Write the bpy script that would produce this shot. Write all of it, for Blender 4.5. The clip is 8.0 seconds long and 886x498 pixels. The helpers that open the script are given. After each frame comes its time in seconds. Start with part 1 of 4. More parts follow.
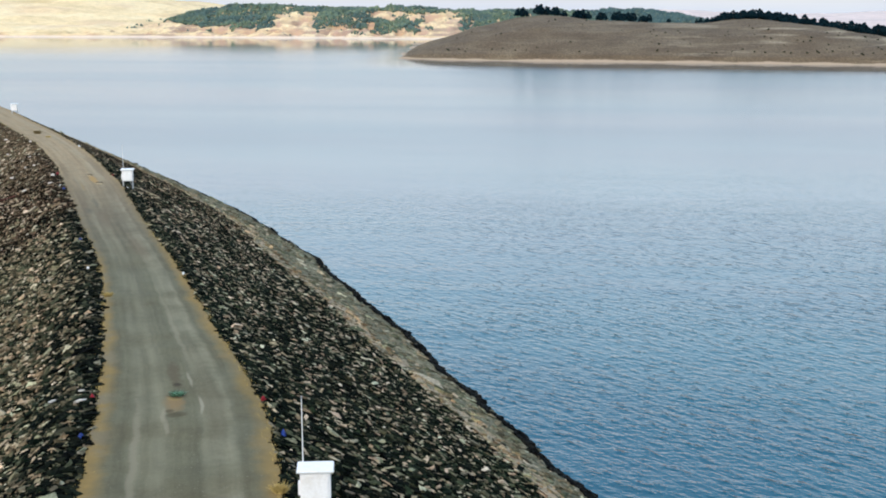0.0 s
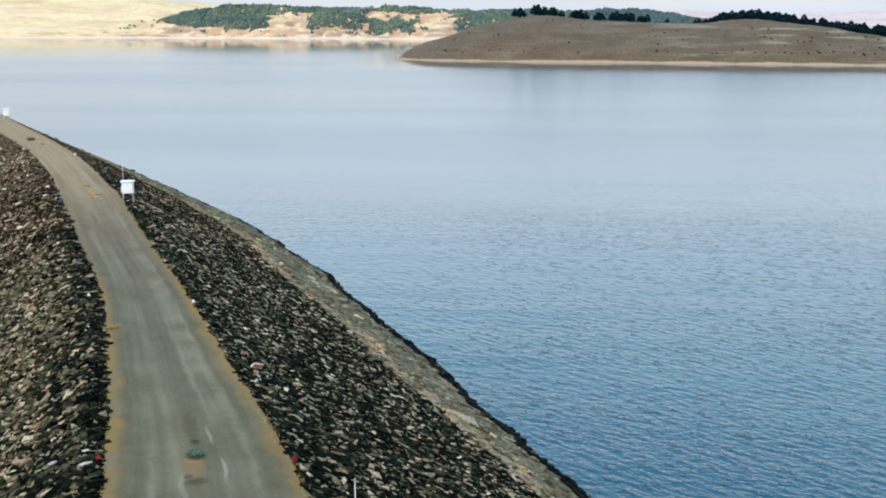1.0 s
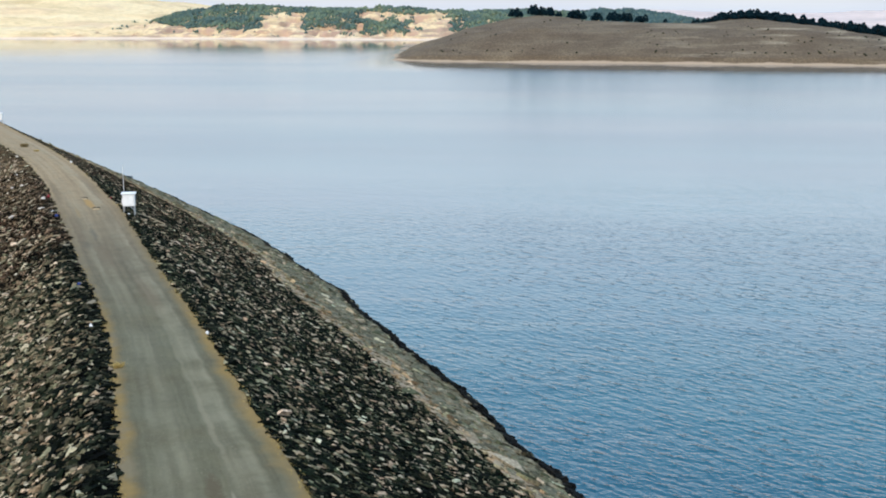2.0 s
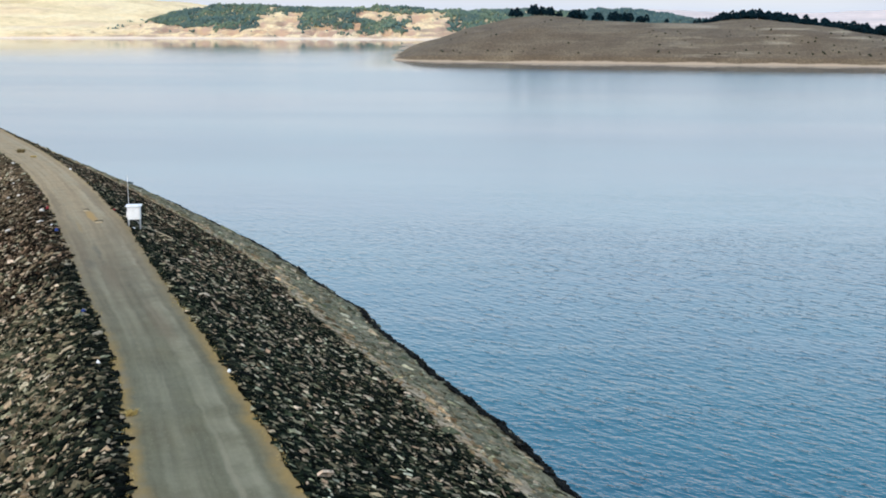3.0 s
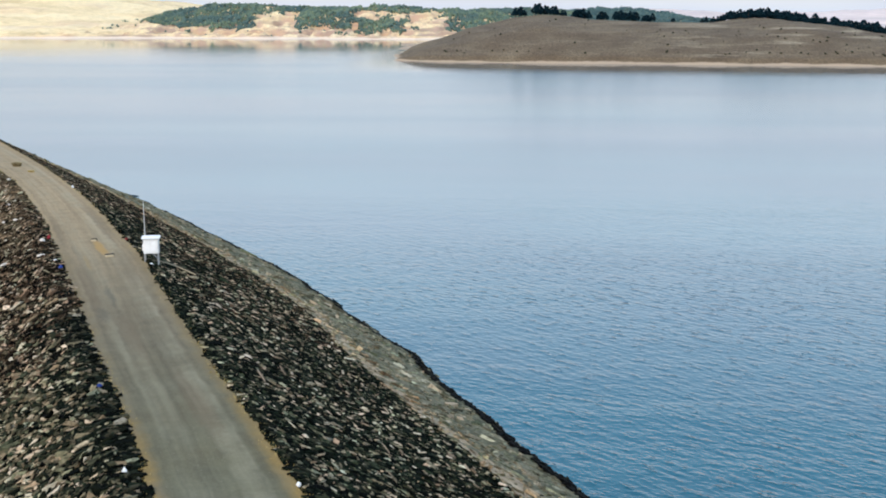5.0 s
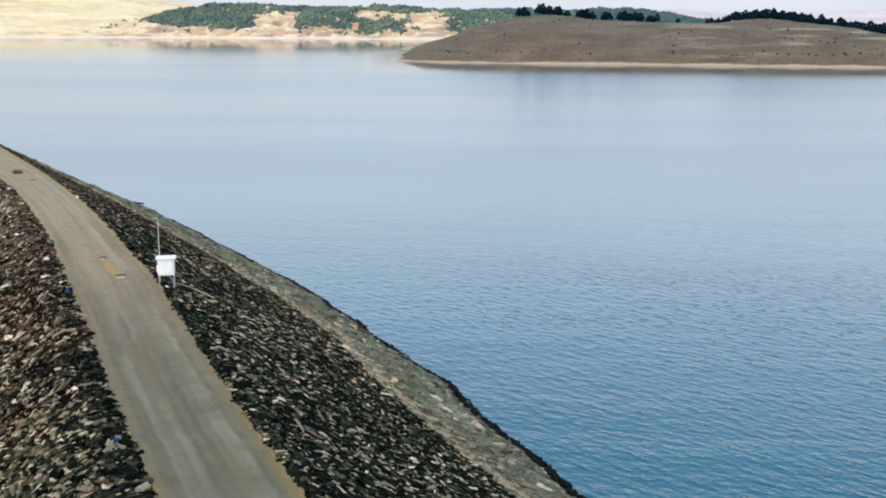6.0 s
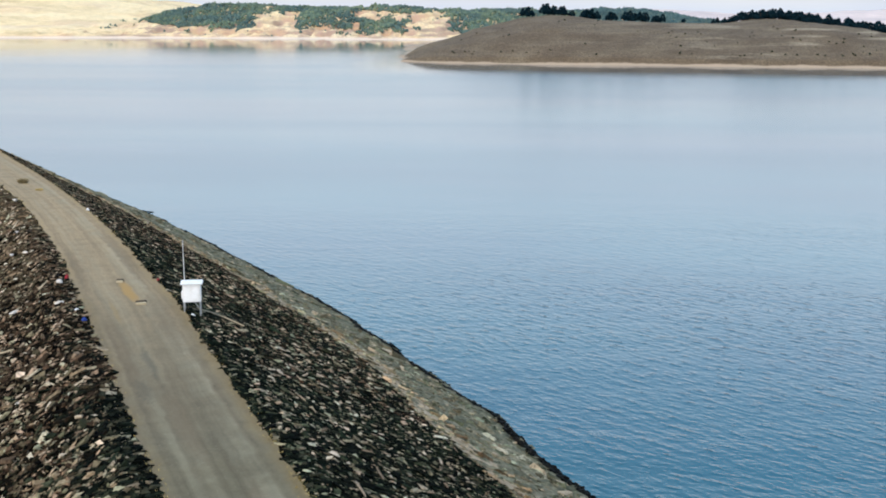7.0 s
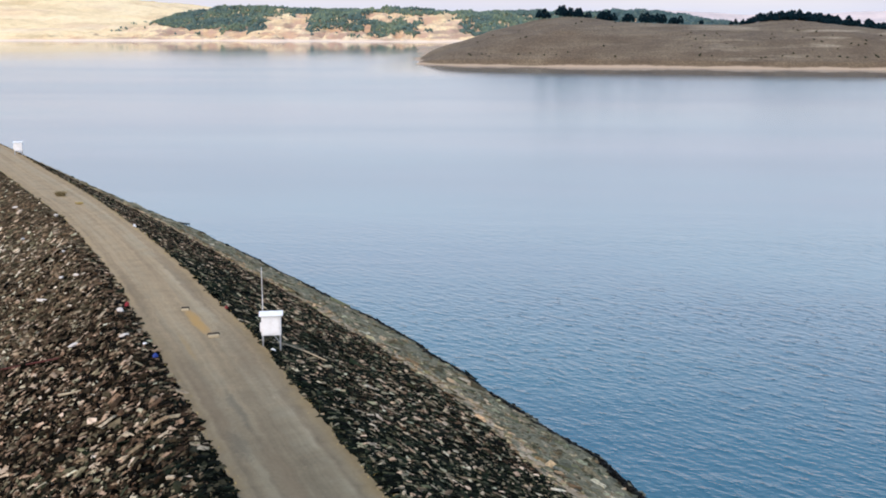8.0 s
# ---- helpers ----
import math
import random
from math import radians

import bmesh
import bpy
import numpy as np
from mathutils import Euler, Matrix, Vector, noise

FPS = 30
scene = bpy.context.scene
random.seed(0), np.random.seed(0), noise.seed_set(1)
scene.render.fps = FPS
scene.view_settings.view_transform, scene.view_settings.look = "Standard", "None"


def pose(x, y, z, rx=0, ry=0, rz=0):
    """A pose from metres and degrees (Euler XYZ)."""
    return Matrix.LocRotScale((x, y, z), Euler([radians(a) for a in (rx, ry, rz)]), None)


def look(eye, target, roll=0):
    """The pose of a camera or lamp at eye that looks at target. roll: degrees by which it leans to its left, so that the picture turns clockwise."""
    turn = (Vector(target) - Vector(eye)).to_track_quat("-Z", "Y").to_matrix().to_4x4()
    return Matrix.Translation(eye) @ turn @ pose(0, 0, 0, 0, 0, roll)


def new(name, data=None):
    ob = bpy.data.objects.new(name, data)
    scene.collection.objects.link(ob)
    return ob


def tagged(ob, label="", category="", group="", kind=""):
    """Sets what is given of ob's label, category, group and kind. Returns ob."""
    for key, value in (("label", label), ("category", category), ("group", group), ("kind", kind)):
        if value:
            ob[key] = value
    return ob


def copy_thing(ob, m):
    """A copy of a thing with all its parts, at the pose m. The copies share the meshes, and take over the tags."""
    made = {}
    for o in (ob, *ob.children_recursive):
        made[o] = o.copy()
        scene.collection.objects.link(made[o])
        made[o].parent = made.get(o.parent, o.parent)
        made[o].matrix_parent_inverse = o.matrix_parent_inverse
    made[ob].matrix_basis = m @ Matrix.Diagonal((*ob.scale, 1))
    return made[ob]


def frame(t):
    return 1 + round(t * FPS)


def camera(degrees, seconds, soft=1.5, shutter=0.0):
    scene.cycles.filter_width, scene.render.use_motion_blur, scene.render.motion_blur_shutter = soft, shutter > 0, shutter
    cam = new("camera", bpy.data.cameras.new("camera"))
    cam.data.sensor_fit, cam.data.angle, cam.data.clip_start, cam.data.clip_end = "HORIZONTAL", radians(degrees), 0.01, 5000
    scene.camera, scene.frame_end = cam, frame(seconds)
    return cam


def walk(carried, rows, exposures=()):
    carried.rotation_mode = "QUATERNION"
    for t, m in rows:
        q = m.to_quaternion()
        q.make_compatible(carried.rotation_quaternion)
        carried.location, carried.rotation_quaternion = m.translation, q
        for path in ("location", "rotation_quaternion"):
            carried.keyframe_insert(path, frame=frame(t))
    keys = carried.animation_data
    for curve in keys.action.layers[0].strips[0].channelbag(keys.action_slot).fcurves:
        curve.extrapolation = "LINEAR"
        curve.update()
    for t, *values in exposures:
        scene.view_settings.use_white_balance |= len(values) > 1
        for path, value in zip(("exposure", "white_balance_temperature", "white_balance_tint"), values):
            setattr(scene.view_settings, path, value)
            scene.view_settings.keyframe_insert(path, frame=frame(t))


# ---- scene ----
cam = camera(41.9, 8.0, soft=1.9)
METRES, EYE, TILT, LEAN, TURN = 50.0, 14.0, -11.4, 0.0, 0.0
ROWS = [
    (0.0, 0.0, 0.0, 0.0, 0.0, 0.0, -0.0),
    (0.5, -0.0212, 0.0565, 0.0134, -0.16, -0.0, 0.07),
    (1.0, -0.042, 0.1109, 0.0249, -0.33, 0.01, 0.13),
    (1.5, -0.0629, 0.1661, 0.0365, -0.51, 0.02, 0.23),
    (3.0, -0.1275, 0.3353, 0.0712, -0.91, 0.0, 0.25),
    (3.5, -0.1489, 0.395, 0.0826, -0.97, -0.01, 0.33),
    (4.0, -0.1699, 0.4521, 0.0939, -1.06, -0.03, 0.36),
    (4.5, -0.1906, 0.5088, 0.1055, -1.13, -0.03, 0.41),
    (6.0, -0.2566, 0.68, 0.1409, -1.29, -0.03, 0.27),
    (6.5, -0.2804, 0.7377, 0.1521, -1.33, -0.04, 0.33),
    (7.0, -0.3069, 0.7912, 0.1645, -1.36, -0.03, 0.29),
    (7.5, -0.342, 0.8425, 0.1769, -1.35, -0.01, 0.32),
    (8.0, -0.3901, 0.8945, 0.1882, -0.99, 0.06, 0.35),
]
EXPOSURE = 0.02
walk(cam, [(t, pose(0, 0, EYE, TILT, LEAN, TURN) @ pose(METRES * x, METRES * y, METRES * z, 90 + pitch, roll, yaw)) for t, x, y, z, yaw, pitch, roll in ROWS],
     [(0.0, EXPOSURE, 6900, 12), (1.5, EXPOSURE, 6850, 11.5), (3.5, EXPOSURE, 6780, 12), (6.0, EXPOSURE, 6850, 12.5), (7.0, EXPOSURE, 6850, 12.5), (7.5, EXPOSURE, 6850, 14), (8.0, EXPOSURE, 7000, 20.5)])

# ---------------------------------------------------------------- world and sun
SUN_ELEVATION, SUN_HEADING = 38.0, 205.0     # heading: degrees clockwise from +y to where the sun stands
world = bpy.data.worlds.new("world")
scene.world = world
world.use_nodes = True
wn, wl = world.node_tree.nodes, world.node_tree.links
sky = wn.new("ShaderNodeTexSky")
sky.sky_type, sky.sun_disc = "NISHITA", False
sky.sun_elevation, sky.sun_rotation = radians(SUN_ELEVATION), radians(SUN_HEADING)
sky.altitude, sky.air_density, sky.dust_density, sky.ozone_density = 400, 1.0, 1.4, 1.3
# thin bright cloud over the whole sky, thicker towards the horizon
coord = wn.new("ShaderNodeTexCoord")
split = wn.new("ShaderNodeSeparateXYZ")
wl.new(coord.outputs["Generated"], split.inputs["Vector"])
up = wn.new("ShaderNodeMath")
up.operation, up.inputs[1].default_value = "MAXIMUM", 0.0
wl.new(split.outputs["Z"], up.inputs[0])
stretch = wn.new("ShaderNodeMapping")
stretch.inputs["Scale"].default_value = (1.0, 1.0, 3.5)
wl.new(coord.outputs["Generated"], stretch.inputs["Vector"])
puff = wn.new("ShaderNodeTexNoise")
puff.inputs["Scale"].default_value, puff.inputs["Detail"].default_value = 2.6, 6
wl.new(stretch.outputs["Vector"], puff.inputs["Vector"])
veil = wn.new("ShaderNodeValToRGB")
middle = veil.color_ramp.elements.new(0.25)
for stop, where, thick in zip(veil.color_ramp.elements, (0.0, 0.25, 0.62), (0.97, 0.86, 0.12)):
    stop.position, stop.color = where, (thick, thick, thick, 1)
wl.new(up.outputs[0], veil.inputs["Fac"])
cover = wn.new("ShaderNodeMath")
cover.operation, cover.inputs[1].default_value, cover.use_clamp = "MULTIPLY_ADD", 0.4, True
puff_mid = wn.new("ShaderNodeMath")
puff_mid.operation, puff_mid.inputs[1].default_value = "SUBTRACT", 0.5
wl.new(puff.outputs["Fac"], puff_mid.inputs[0])
wl.new(puff_mid.outputs[0], cover.inputs[0])
wl.new(veil.outputs["Color"], cover.inputs[2])
blend = wn.new("ShaderNodeMix")
blend.data_type = "RGBA"
wl.new(cover.outputs[0], blend.inputs[0])
wl.new(sky.outputs["Color"], blend.inputs[6])
deck = wn.new("ShaderNodeValToRGB")
deck.color_ramp.elements[0].position, deck.color_ramp.elements[0].color = 0.0, (0.57, 0.68, 0.85, 1)
deck.color_ramp.elements[1].position, deck.color_ramp.elements[1].color = 0.21, (1.04, 1.42, 1.73, 1)
haze = deck.color_ramp.elements.new(0.07)
haze.color = (0.97, 0.96, 1.00, 1)
low_haze = deck.color_ramp.elements.new(0.025)
low_haze.color = (0.69, 0.71, 0.76, 1)
thin = deck.color_ramp.elements.new(0.40)
thin.color = (0.50, 1.10, 1.56, 1)
mild = deck.color_ramp.elements.new(0.12)
mild.color = (1.12, 1.17, 1.27, 1)
wl.new(up.outputs[0], deck.inputs["Fac"])
glow = wn.new("ShaderNodeVectorMath")
glow.operation, glow.inputs["Scale"].default_value = "SCALE", 3.1
wl.new(deck.outputs["Color"], glow.inputs[0])
wl.new(glow.outputs["Vector"], blend.inputs[7])
wl.new(blend.outputs[2], wn["Background"].inputs["Color"])
wn["Background"].inputs["Strength"].default_value = 0.36

sun = new("sun", bpy.data.lights.new("sun", "SUN"))
sun.data.energy, sun.data.angle, sun.data.color = 1.9, radians(7), (1.0, 0.94, 0.84)
he, el = radians(SUN_HEADING), radians(SUN_ELEVATION)
sun_way = Vector((math.sin(he) * math.cos(el), math.cos(he) * math.cos(el), math.sin(el)))
sun.matrix_world = look(sun_way * 500, (0, 0, 0))


# ---------------------------------------------------------------- materials
class Mat:
    """A node material; n() adds a node, ramp() a colour ramp, and so on."""

    def __init__(self, name, rough=0.9):
        self.m = bpy.data.materials.new(name)
        self.m.use_nodes = True
        self.t = self.m.node_tree
        self.b = self.t.nodes["Principled BSDF"]
        self.b.inputs["Roughness"].default_value = rough
        self.b.inputs["Specular IOR Level"].default_value = 0.25

    def n(self, kind, **settings):
        node = self.t.nodes.new(kind)
        for key, value in settings.items():
            node.inputs[key].default_value = value
        return node

    def link(self, a, b):
        self.t.links.new(a, b)

    def place(self, stretch=(1, 1, 1), turn=0.0):
        r, m = self.n("ShaderNodeMapping"), self.n("ShaderNodeMapping")
        r.inputs["Rotation"].default_value = (0, 0, radians(turn))
        m.inputs["Scale"].default_value = stretch
        g = self.n("ShaderNodeNewGeometry")
        self.link(g.outputs["Position"], r.inputs["Vector"])
        self.link(r.outputs["Vector"], m.inputs["Vector"])
        return m.outputs["Vector"]

    def noise(self, scale, detail=4, rough=0.6, at=None):
        a = self.n("ShaderNodeTexNoise", Scale=scale, Detail=detail, Roughness=rough)
        self.link(at or self.place(), a.inputs["Vector"])
        return a.outputs["Fac"]

    def ramp(self, fac, stops):
        r = self.n("ShaderNodeValToRGB")
        e = r.color_ramp.elements
        while len(e) < len(stops):
            e.new(0.5)
        for one, (p, c) in zip(e, stops):
            one.position, one.color = p, (*c, 1) if len(c) == 3 else c
        self.link(fac, r.inputs["Fac"])
        return r.outputs["Color"]

    def mix(self, fac, a, b, kind="MIX"):
        m = self.t.nodes.new("ShaderNodeMix")
        m.data_type, m.blend_type = "RGBA", kind
        for value, slot in ((fac, m.inputs[0]), (a, m.inputs[6]), (b, m.inputs[7])):
            if isinstance(value, bpy.types.NodeSocket):
                self.link(value, slot)
            else:
                slot.default_value = (*value, 1) if isinstance(value, tuple) else value
        return m.outputs[2]

    def maths(self, op, a, b=0.0, c=0.0):
        m = self.t.nodes.new("ShaderNodeMath")
        m.operation = op
        for value, slot in zip((a, b, c), m.inputs):
            if isinstance(value, bpy.types.NodeSocket):
                self.link(value, slot)
            else:
                slot.default_value = value
        return m.outputs[0]

    def bump(self, height, distance, strength=1.0):
        u = self.n("ShaderNodeBump", Strength=strength, Distance=distance)
        self.link(height, u.inputs["Height"])
        self.link(u.outputs["Normal"], self.b.inputs["Normal"])

    def colour(self, c):
        if isinstance(c, tuple):
            self.b.inputs["Base Color"].default_value = (*c, 1)
        else:
            self.link(c, self.b.inputs["Base Color"])
        return self


def grey(v):
    return (v, v, v)


def window(m, x, low, high):
    """0 below low, 1 above high."""
    r = m.t.nodes.new("ShaderNodeMapRange")
    r.interpolation_type = "SMOOTHSTEP"
    m.link(x, r.inputs["Value"])
    r.inputs["From Min"].default_value, r.inputs["From Max"].default_value = low, high
    return r.outputs["Result"]


def make_rock(name, stops, per="island"):
    m = Mat(name, 0.9)
    m.b.inputs["Specular IOR Level"].default_value = 0.03
    if per == "island":
        g = m.n("ShaderNodeNewGeometry")
        rnd = g.outputs["Random Per Island"]
    else:
        rnd = m.n("ShaderNodeObjectInfo").outputs["Random"]
    c = m.ramp(rnd, stops)
    other = m.maths("FRACT", m.maths("MULTIPLY", rnd, 37.7))
    c = m.mix(1.0, c, m.ramp(other, [(0.0, (1.11, 0.96, 0.87)), (0.5, (1.03, 0.99, 0.94)), (1.0, (0.88, 1.05, 0.93))]), "MULTIPLY")
    drift = m.ramp(m.noise(0.16, 3), [(0.3, grey(0.72)), (0.7, grey(1.2))])
    c = m.mix(1.0, c, drift, "MULTIPLY")
    stain = m.ramp(m.noise(7, 5), [(0.32, grey(0.4)), (0.52, grey(1.0)), (0.72, grey(1.5))])
    c = m.mix(0.85, c, stain, "MULTIPLY")
    c = m.mix(1.0, c, (1.0, 0.99, 0.91), "MULTIPLY")
    m.bump(m.noise(16, 5), 0.03)
    return m.colour(c)


# stone tones; the near-black stops also carry the deep shade between stones
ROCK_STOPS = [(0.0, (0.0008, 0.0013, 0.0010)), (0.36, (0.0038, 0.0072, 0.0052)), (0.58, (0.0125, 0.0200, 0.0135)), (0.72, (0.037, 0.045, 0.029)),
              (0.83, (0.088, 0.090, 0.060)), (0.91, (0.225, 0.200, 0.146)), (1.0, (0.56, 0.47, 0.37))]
PALE_STOPS = [(0.0, (0.0012, 0.0017, 0.0013)), (0.22, (0.012, 0.016, 0.0105)), (0.38, (0.038, 0.043, 0.028)), (0.50, (0.070, 0.064, 0.044)), (0.64, (0.122, 0.103, 0.070)),
              (0.78, (0.22, 0.177, 0.123)), (0.91, (0.37, 0.298, 0.217)), (1.0, (0.60, 0.51, 0.41))]
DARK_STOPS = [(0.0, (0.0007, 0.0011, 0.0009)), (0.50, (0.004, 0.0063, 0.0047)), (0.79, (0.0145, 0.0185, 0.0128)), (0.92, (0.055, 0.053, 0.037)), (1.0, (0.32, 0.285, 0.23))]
BROWN_STOPS = [(0.0, (0.022, 0.017, 0.011)), (0.3, (0.058, 0.044, 0.030)), (0.68, (0.112, 0.083, 0.057)), (0.88, (0.19, 0.143, 0.098)), (0.96, (0.36, 0.29, 0.21)), (1.0, (0.80, 0.72, 0.62))]
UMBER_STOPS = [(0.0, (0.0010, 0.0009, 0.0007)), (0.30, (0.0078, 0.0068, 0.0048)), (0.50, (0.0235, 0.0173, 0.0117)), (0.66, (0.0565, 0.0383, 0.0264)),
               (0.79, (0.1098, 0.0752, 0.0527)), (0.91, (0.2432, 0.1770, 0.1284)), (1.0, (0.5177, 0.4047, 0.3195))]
MAT_UMBER = make_rock("umber_rock", UMBER_STOPS)
MAT_BROWN = make_rock("brown_weathered_rock", BROWN_STOPS)
MAT_PALE = make_rock("weathered_rock", PALE_STOPS)
MAT_ROCK = make_rock("quarry_rock", ROCK_STOPS)
MAT_ROCK_ONE = make_rock("quarry_rock_single", ROCK_STOPS, "object")
MAT_DARK = make_rock("dark_stone_and_gaps", DARK_STOPS)
MAT_SHORE = make_rock("bleached_stone", [(0.0, (0.045, 0.046, 0.034)), (0.4, (0.12, 0.115, 0.083)), (0.8, (0.20, 0.182, 0.135)), (1.0, (0.44, 0.395, 0.32))])
MAT_TAN_STONE = make_rock("tan_stones", [(0.0, (0.10, 0.075, 0.05)), (0.5, (0.27, 0.205, 0.13)), (1.0, (0.50, 0.40, 0.28))])
MAT_SPLINTER = make_rock("pale_splinters", [(0.0, (0.16, 0.13, 0.10)), (0.5, (0.36, 0.29, 0.23)), (1.0, (0.66, 0.58, 0.50))])
MAT_WET = make_rock("wet_stone", [(0.0, (0.003, 0.0035, 0.004)), (0.8, (0.008, 0.009, 0.010)), (1.0, (0.02, 0.02, 0.018))])
MAT_WET.b.inputs["Roughness"].default_value = 0.6


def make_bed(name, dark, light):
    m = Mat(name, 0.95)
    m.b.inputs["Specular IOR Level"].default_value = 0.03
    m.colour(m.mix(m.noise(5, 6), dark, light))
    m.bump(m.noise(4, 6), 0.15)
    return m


MAT_BED_BROWN = make_bed("brown_rock_bed", (0.022, 0.017, 0.011), (0.062, 0.047, 0.032))
MAT_BED_OLIVE = make_bed("olive_rock_bed", (0.008, 0.0085, 0.006), (0.026, 0.025, 0.017))
# near-black sheet: the shade in the gaps between stones, put into its colour
MAT_GAP_BED = make_bed("gap_shade_bed", (0.0015, 0.0018, 0.0015), (0.008, 0.008, 0.0065))


def make_rubble():
    m = Mat("rubble_face", 0.92)
    v = m.n("ShaderNodeTexVoronoi", Scale=2.6)
    m.link(m.place(), v.inputs["Vector"])
    tone = m.n("ShaderNodeSeparateXYZ")
    m.link(v.outputs["Color"], tone.inputs["Vector"])
    c = m.ramp(tone.outputs["X"], [(0.0, (0.008, 0.0065, 0.005)), (0.3, (0.036, 0.029, 0.021)), (0.6, (0.085, 0.066, 0.047)), (0.85, (0.17, 0.132, 0.094)), (1.0, (0.45, 0.39, 0.31))])
    c = m.mix(0.8, c, m.ramp(v.outputs["Distance"], [(0.3, grey(1.0)), (0.62, grey(0.15))]), "MULTIPLY")
    m.bump(m.maths("SUBTRACT", 1.0, v.outputs["Distance"]), 0.3)
    return m.colour(c)


MAT_RUBBLE = make_rubble()


def make_shore_gravel():
    m = Mat("shore_gravel", 0.95)
    c = m.ramp(m.noise(1.1, 6, 0.72), [(0.3, (0.064, 0.064, 0.038)), (0.45, (0.158, 0.150, 0.090)), (0.56, (0.238, 0.213, 0.132)), (0.70, (0.42, 0.355, 0.24))])
    c = m.mix(0.9, c, m.ramp(m.noise(0.33, 5, 0.65), [(0.32, (0.60, 0.66, 0.62)), (0.5, grey(1.0)), (0.66, (1.30, 1.22, 1.12))]), "MULTIPLY")
    v = m.n("ShaderNodeTexVoronoi", Scale=4.5)
    m.link(m.place(), v.inputs["Vector"])
    c = m.mix(0.75, c, m.ramp(v.outputs["Distance"], [(0.15, grey(1.15)), (0.55, grey(0.6))]), "MULTIPLY")
    m.bump(m.mix(0.5, v.outputs["Distance"], m.noise(9, 5)), 0.12, 0.9)
    return m.colour(c)


MAT_GRAVEL = make_shore_gravel()


def make_tan_gravel():
    m = Mat("tan_gravel", 0.95)
    c = m.ramp(m.noise(0.9, 6, 0.7), [(0.3, (0.19, 0.138, 0.082)), (0.5, (0.34, 0.255, 0.158)), (0.7, (0.50, 0.395, 0.265))])
    c = m.mix(0.6, c, m.ramp(m.noise(6, 5, 0.7), [(0.3, grey(0.7)), (0.7, grey(1.2))]), "MULTIPLY")
    m.bump(m.noise(7, 5), 0.08, 0.8)
    return m.colour(c)


MAT_TAN = make_tan_gravel()


def make_road():
    """Compacted gravel; u of the map runs across the road in metres from its water side, v along it."""
    m = Mat("gravel_road", 0.95)
    uv = m.n("ShaderNodeUVMap")
    uv.uv_map = "plan"
    sep = m.n("ShaderNodeSeparateXYZ")
    m.link(uv.outputs["UV"], sep.inputs["Vector"])
    u, v = sep.outputs["X"], sep.outputs["Y"]
    long = m.n("ShaderNodeMapping")
    long.inputs["Scale"].default_value = (7.0, 0.14, 1.0)
    m.link(uv.outputs["UV"], long.inputs["Vector"])
    streak = m.noise(1.7, 5, 0.62, long.outputs["Vector"])
    fine = m.noise(9, 6, 0.7)
    big = m.noise(0.22, 4)
    c = m.ramp(big, [(0.3, (0.112, 0.096, 0.055)), (0.5, (0.122, 0.111, 0.068)), (0.72, (0.133, 0.124, 0.081))])
    c = m.mix(m.maths("MULTIPLY", window(m, v, 44.0, 50.0), 0.8), c, (0.150, 0.119, 0.077))
    # the far stretch is laid with tan gravel
    tan = m.maths("MULTIPLY", window(m, v, 47.0, 57.0), 0.9)
    c = m.mix(tan, c, m.mix(fine, (0.285, 0.198, 0.112), (0.365, 0.268, 0.16)))
    c = m.mix(0.8, c, m.ramp(streak, [(0.3, grey(0.72)), (0.5, grey(1.0)), (0.68, grey(1.22))]), "MULTIPLY")
    c = m.mix(0.6, c, m.ramp(fine, [(0.3, grey(0.8)), (0.7, grey(1.2))]), "MULTIPLY")
    mud = m.ramp(m.noise(0.75, 6, 0.68), [(0.3, grey(0.78)), (0.5, grey(1.0)), (0.7, grey(1.16))])
    c = m.mix(0.8, c, mud, "MULTIPLY")
    grit = m.n("ShaderNodeTexVoronoi", Scale=5.0, Randomness=1.0)
    m.link(m.place(), grit.inputs["Vector"])
    c = m.mix(m.maths("MULTIPLY", m.maths("SUBTRACT", 1.0, window(m, grit.outputs["Distance"], 0.04, 0.16)), 0.5), c, (0.30, 0.27, 0.20))
    # pale wheel tracks, worn by driving, broken where loose gravel lies on them
    worn = m.maths("MULTIPLY_ADD", window(m, m.noise(0.38, 5, 0.65), 0.36, 0.62), 0.85, 0.25)
    for centre, wide, power in ((0.215, 0.035, 0.36), (0.29, 0.08, 0.36), (0.375, 0.025, 0.16), (0.62, 0.06, 0.22), (0.74, 0.045, 0.24)):
        off = m.maths("ABSOLUTE", m.maths("SUBTRACT", u, centre))
        fade = m.maths("SUBTRACT", 1.0, window(m, off, 0.0, wide * 1.6))
        c = m.mix(m.maths("MULTIPLY", m.maths("MULTIPLY", fade, worn), m.maths("MULTIPLY", streak, power * 1.8)), c, (0.32, 0.29, 0.205))

    def blot(c, u0, v0, ru, rv, tone, power, rag=2.6):
        """A worn patch of another soil, with a ragged edge."""
        a = m.maths("DIVIDE", m.maths("SUBTRACT", u, u0), ru)
        d = m.maths("DIVIDE", m.maths("SUBTRACT", v, v0), rv)
        r = m.maths("ADD", m.maths("MULTIPLY", a, a), m.maths("MULTIPLY", d, d))
        r = m.maths("ADD", r, m.maths("MULTIPLY_ADD", m.noise(4.5, 6, 0.7), rag, rag * -0.5))
        return m.mix(m.maths("MULTIPLY", m.maths("SUBTRACT", 1.0, window(m, r, 0.0, 1.3)), power), c, tone)

    OCHRE = (0.27, 0.18, 0.07)
    # the pothole with the weed, and the mud that was dragged out of it
    c = blot(c, 0.49, 41.0, 0.055, 0.36, (0.095, 0.070, 0.040), 0.75)
    c = blot(c, 0.30, 40.2, 0.09, 1.0, (0.105, 0.085, 0.05), 0.35)
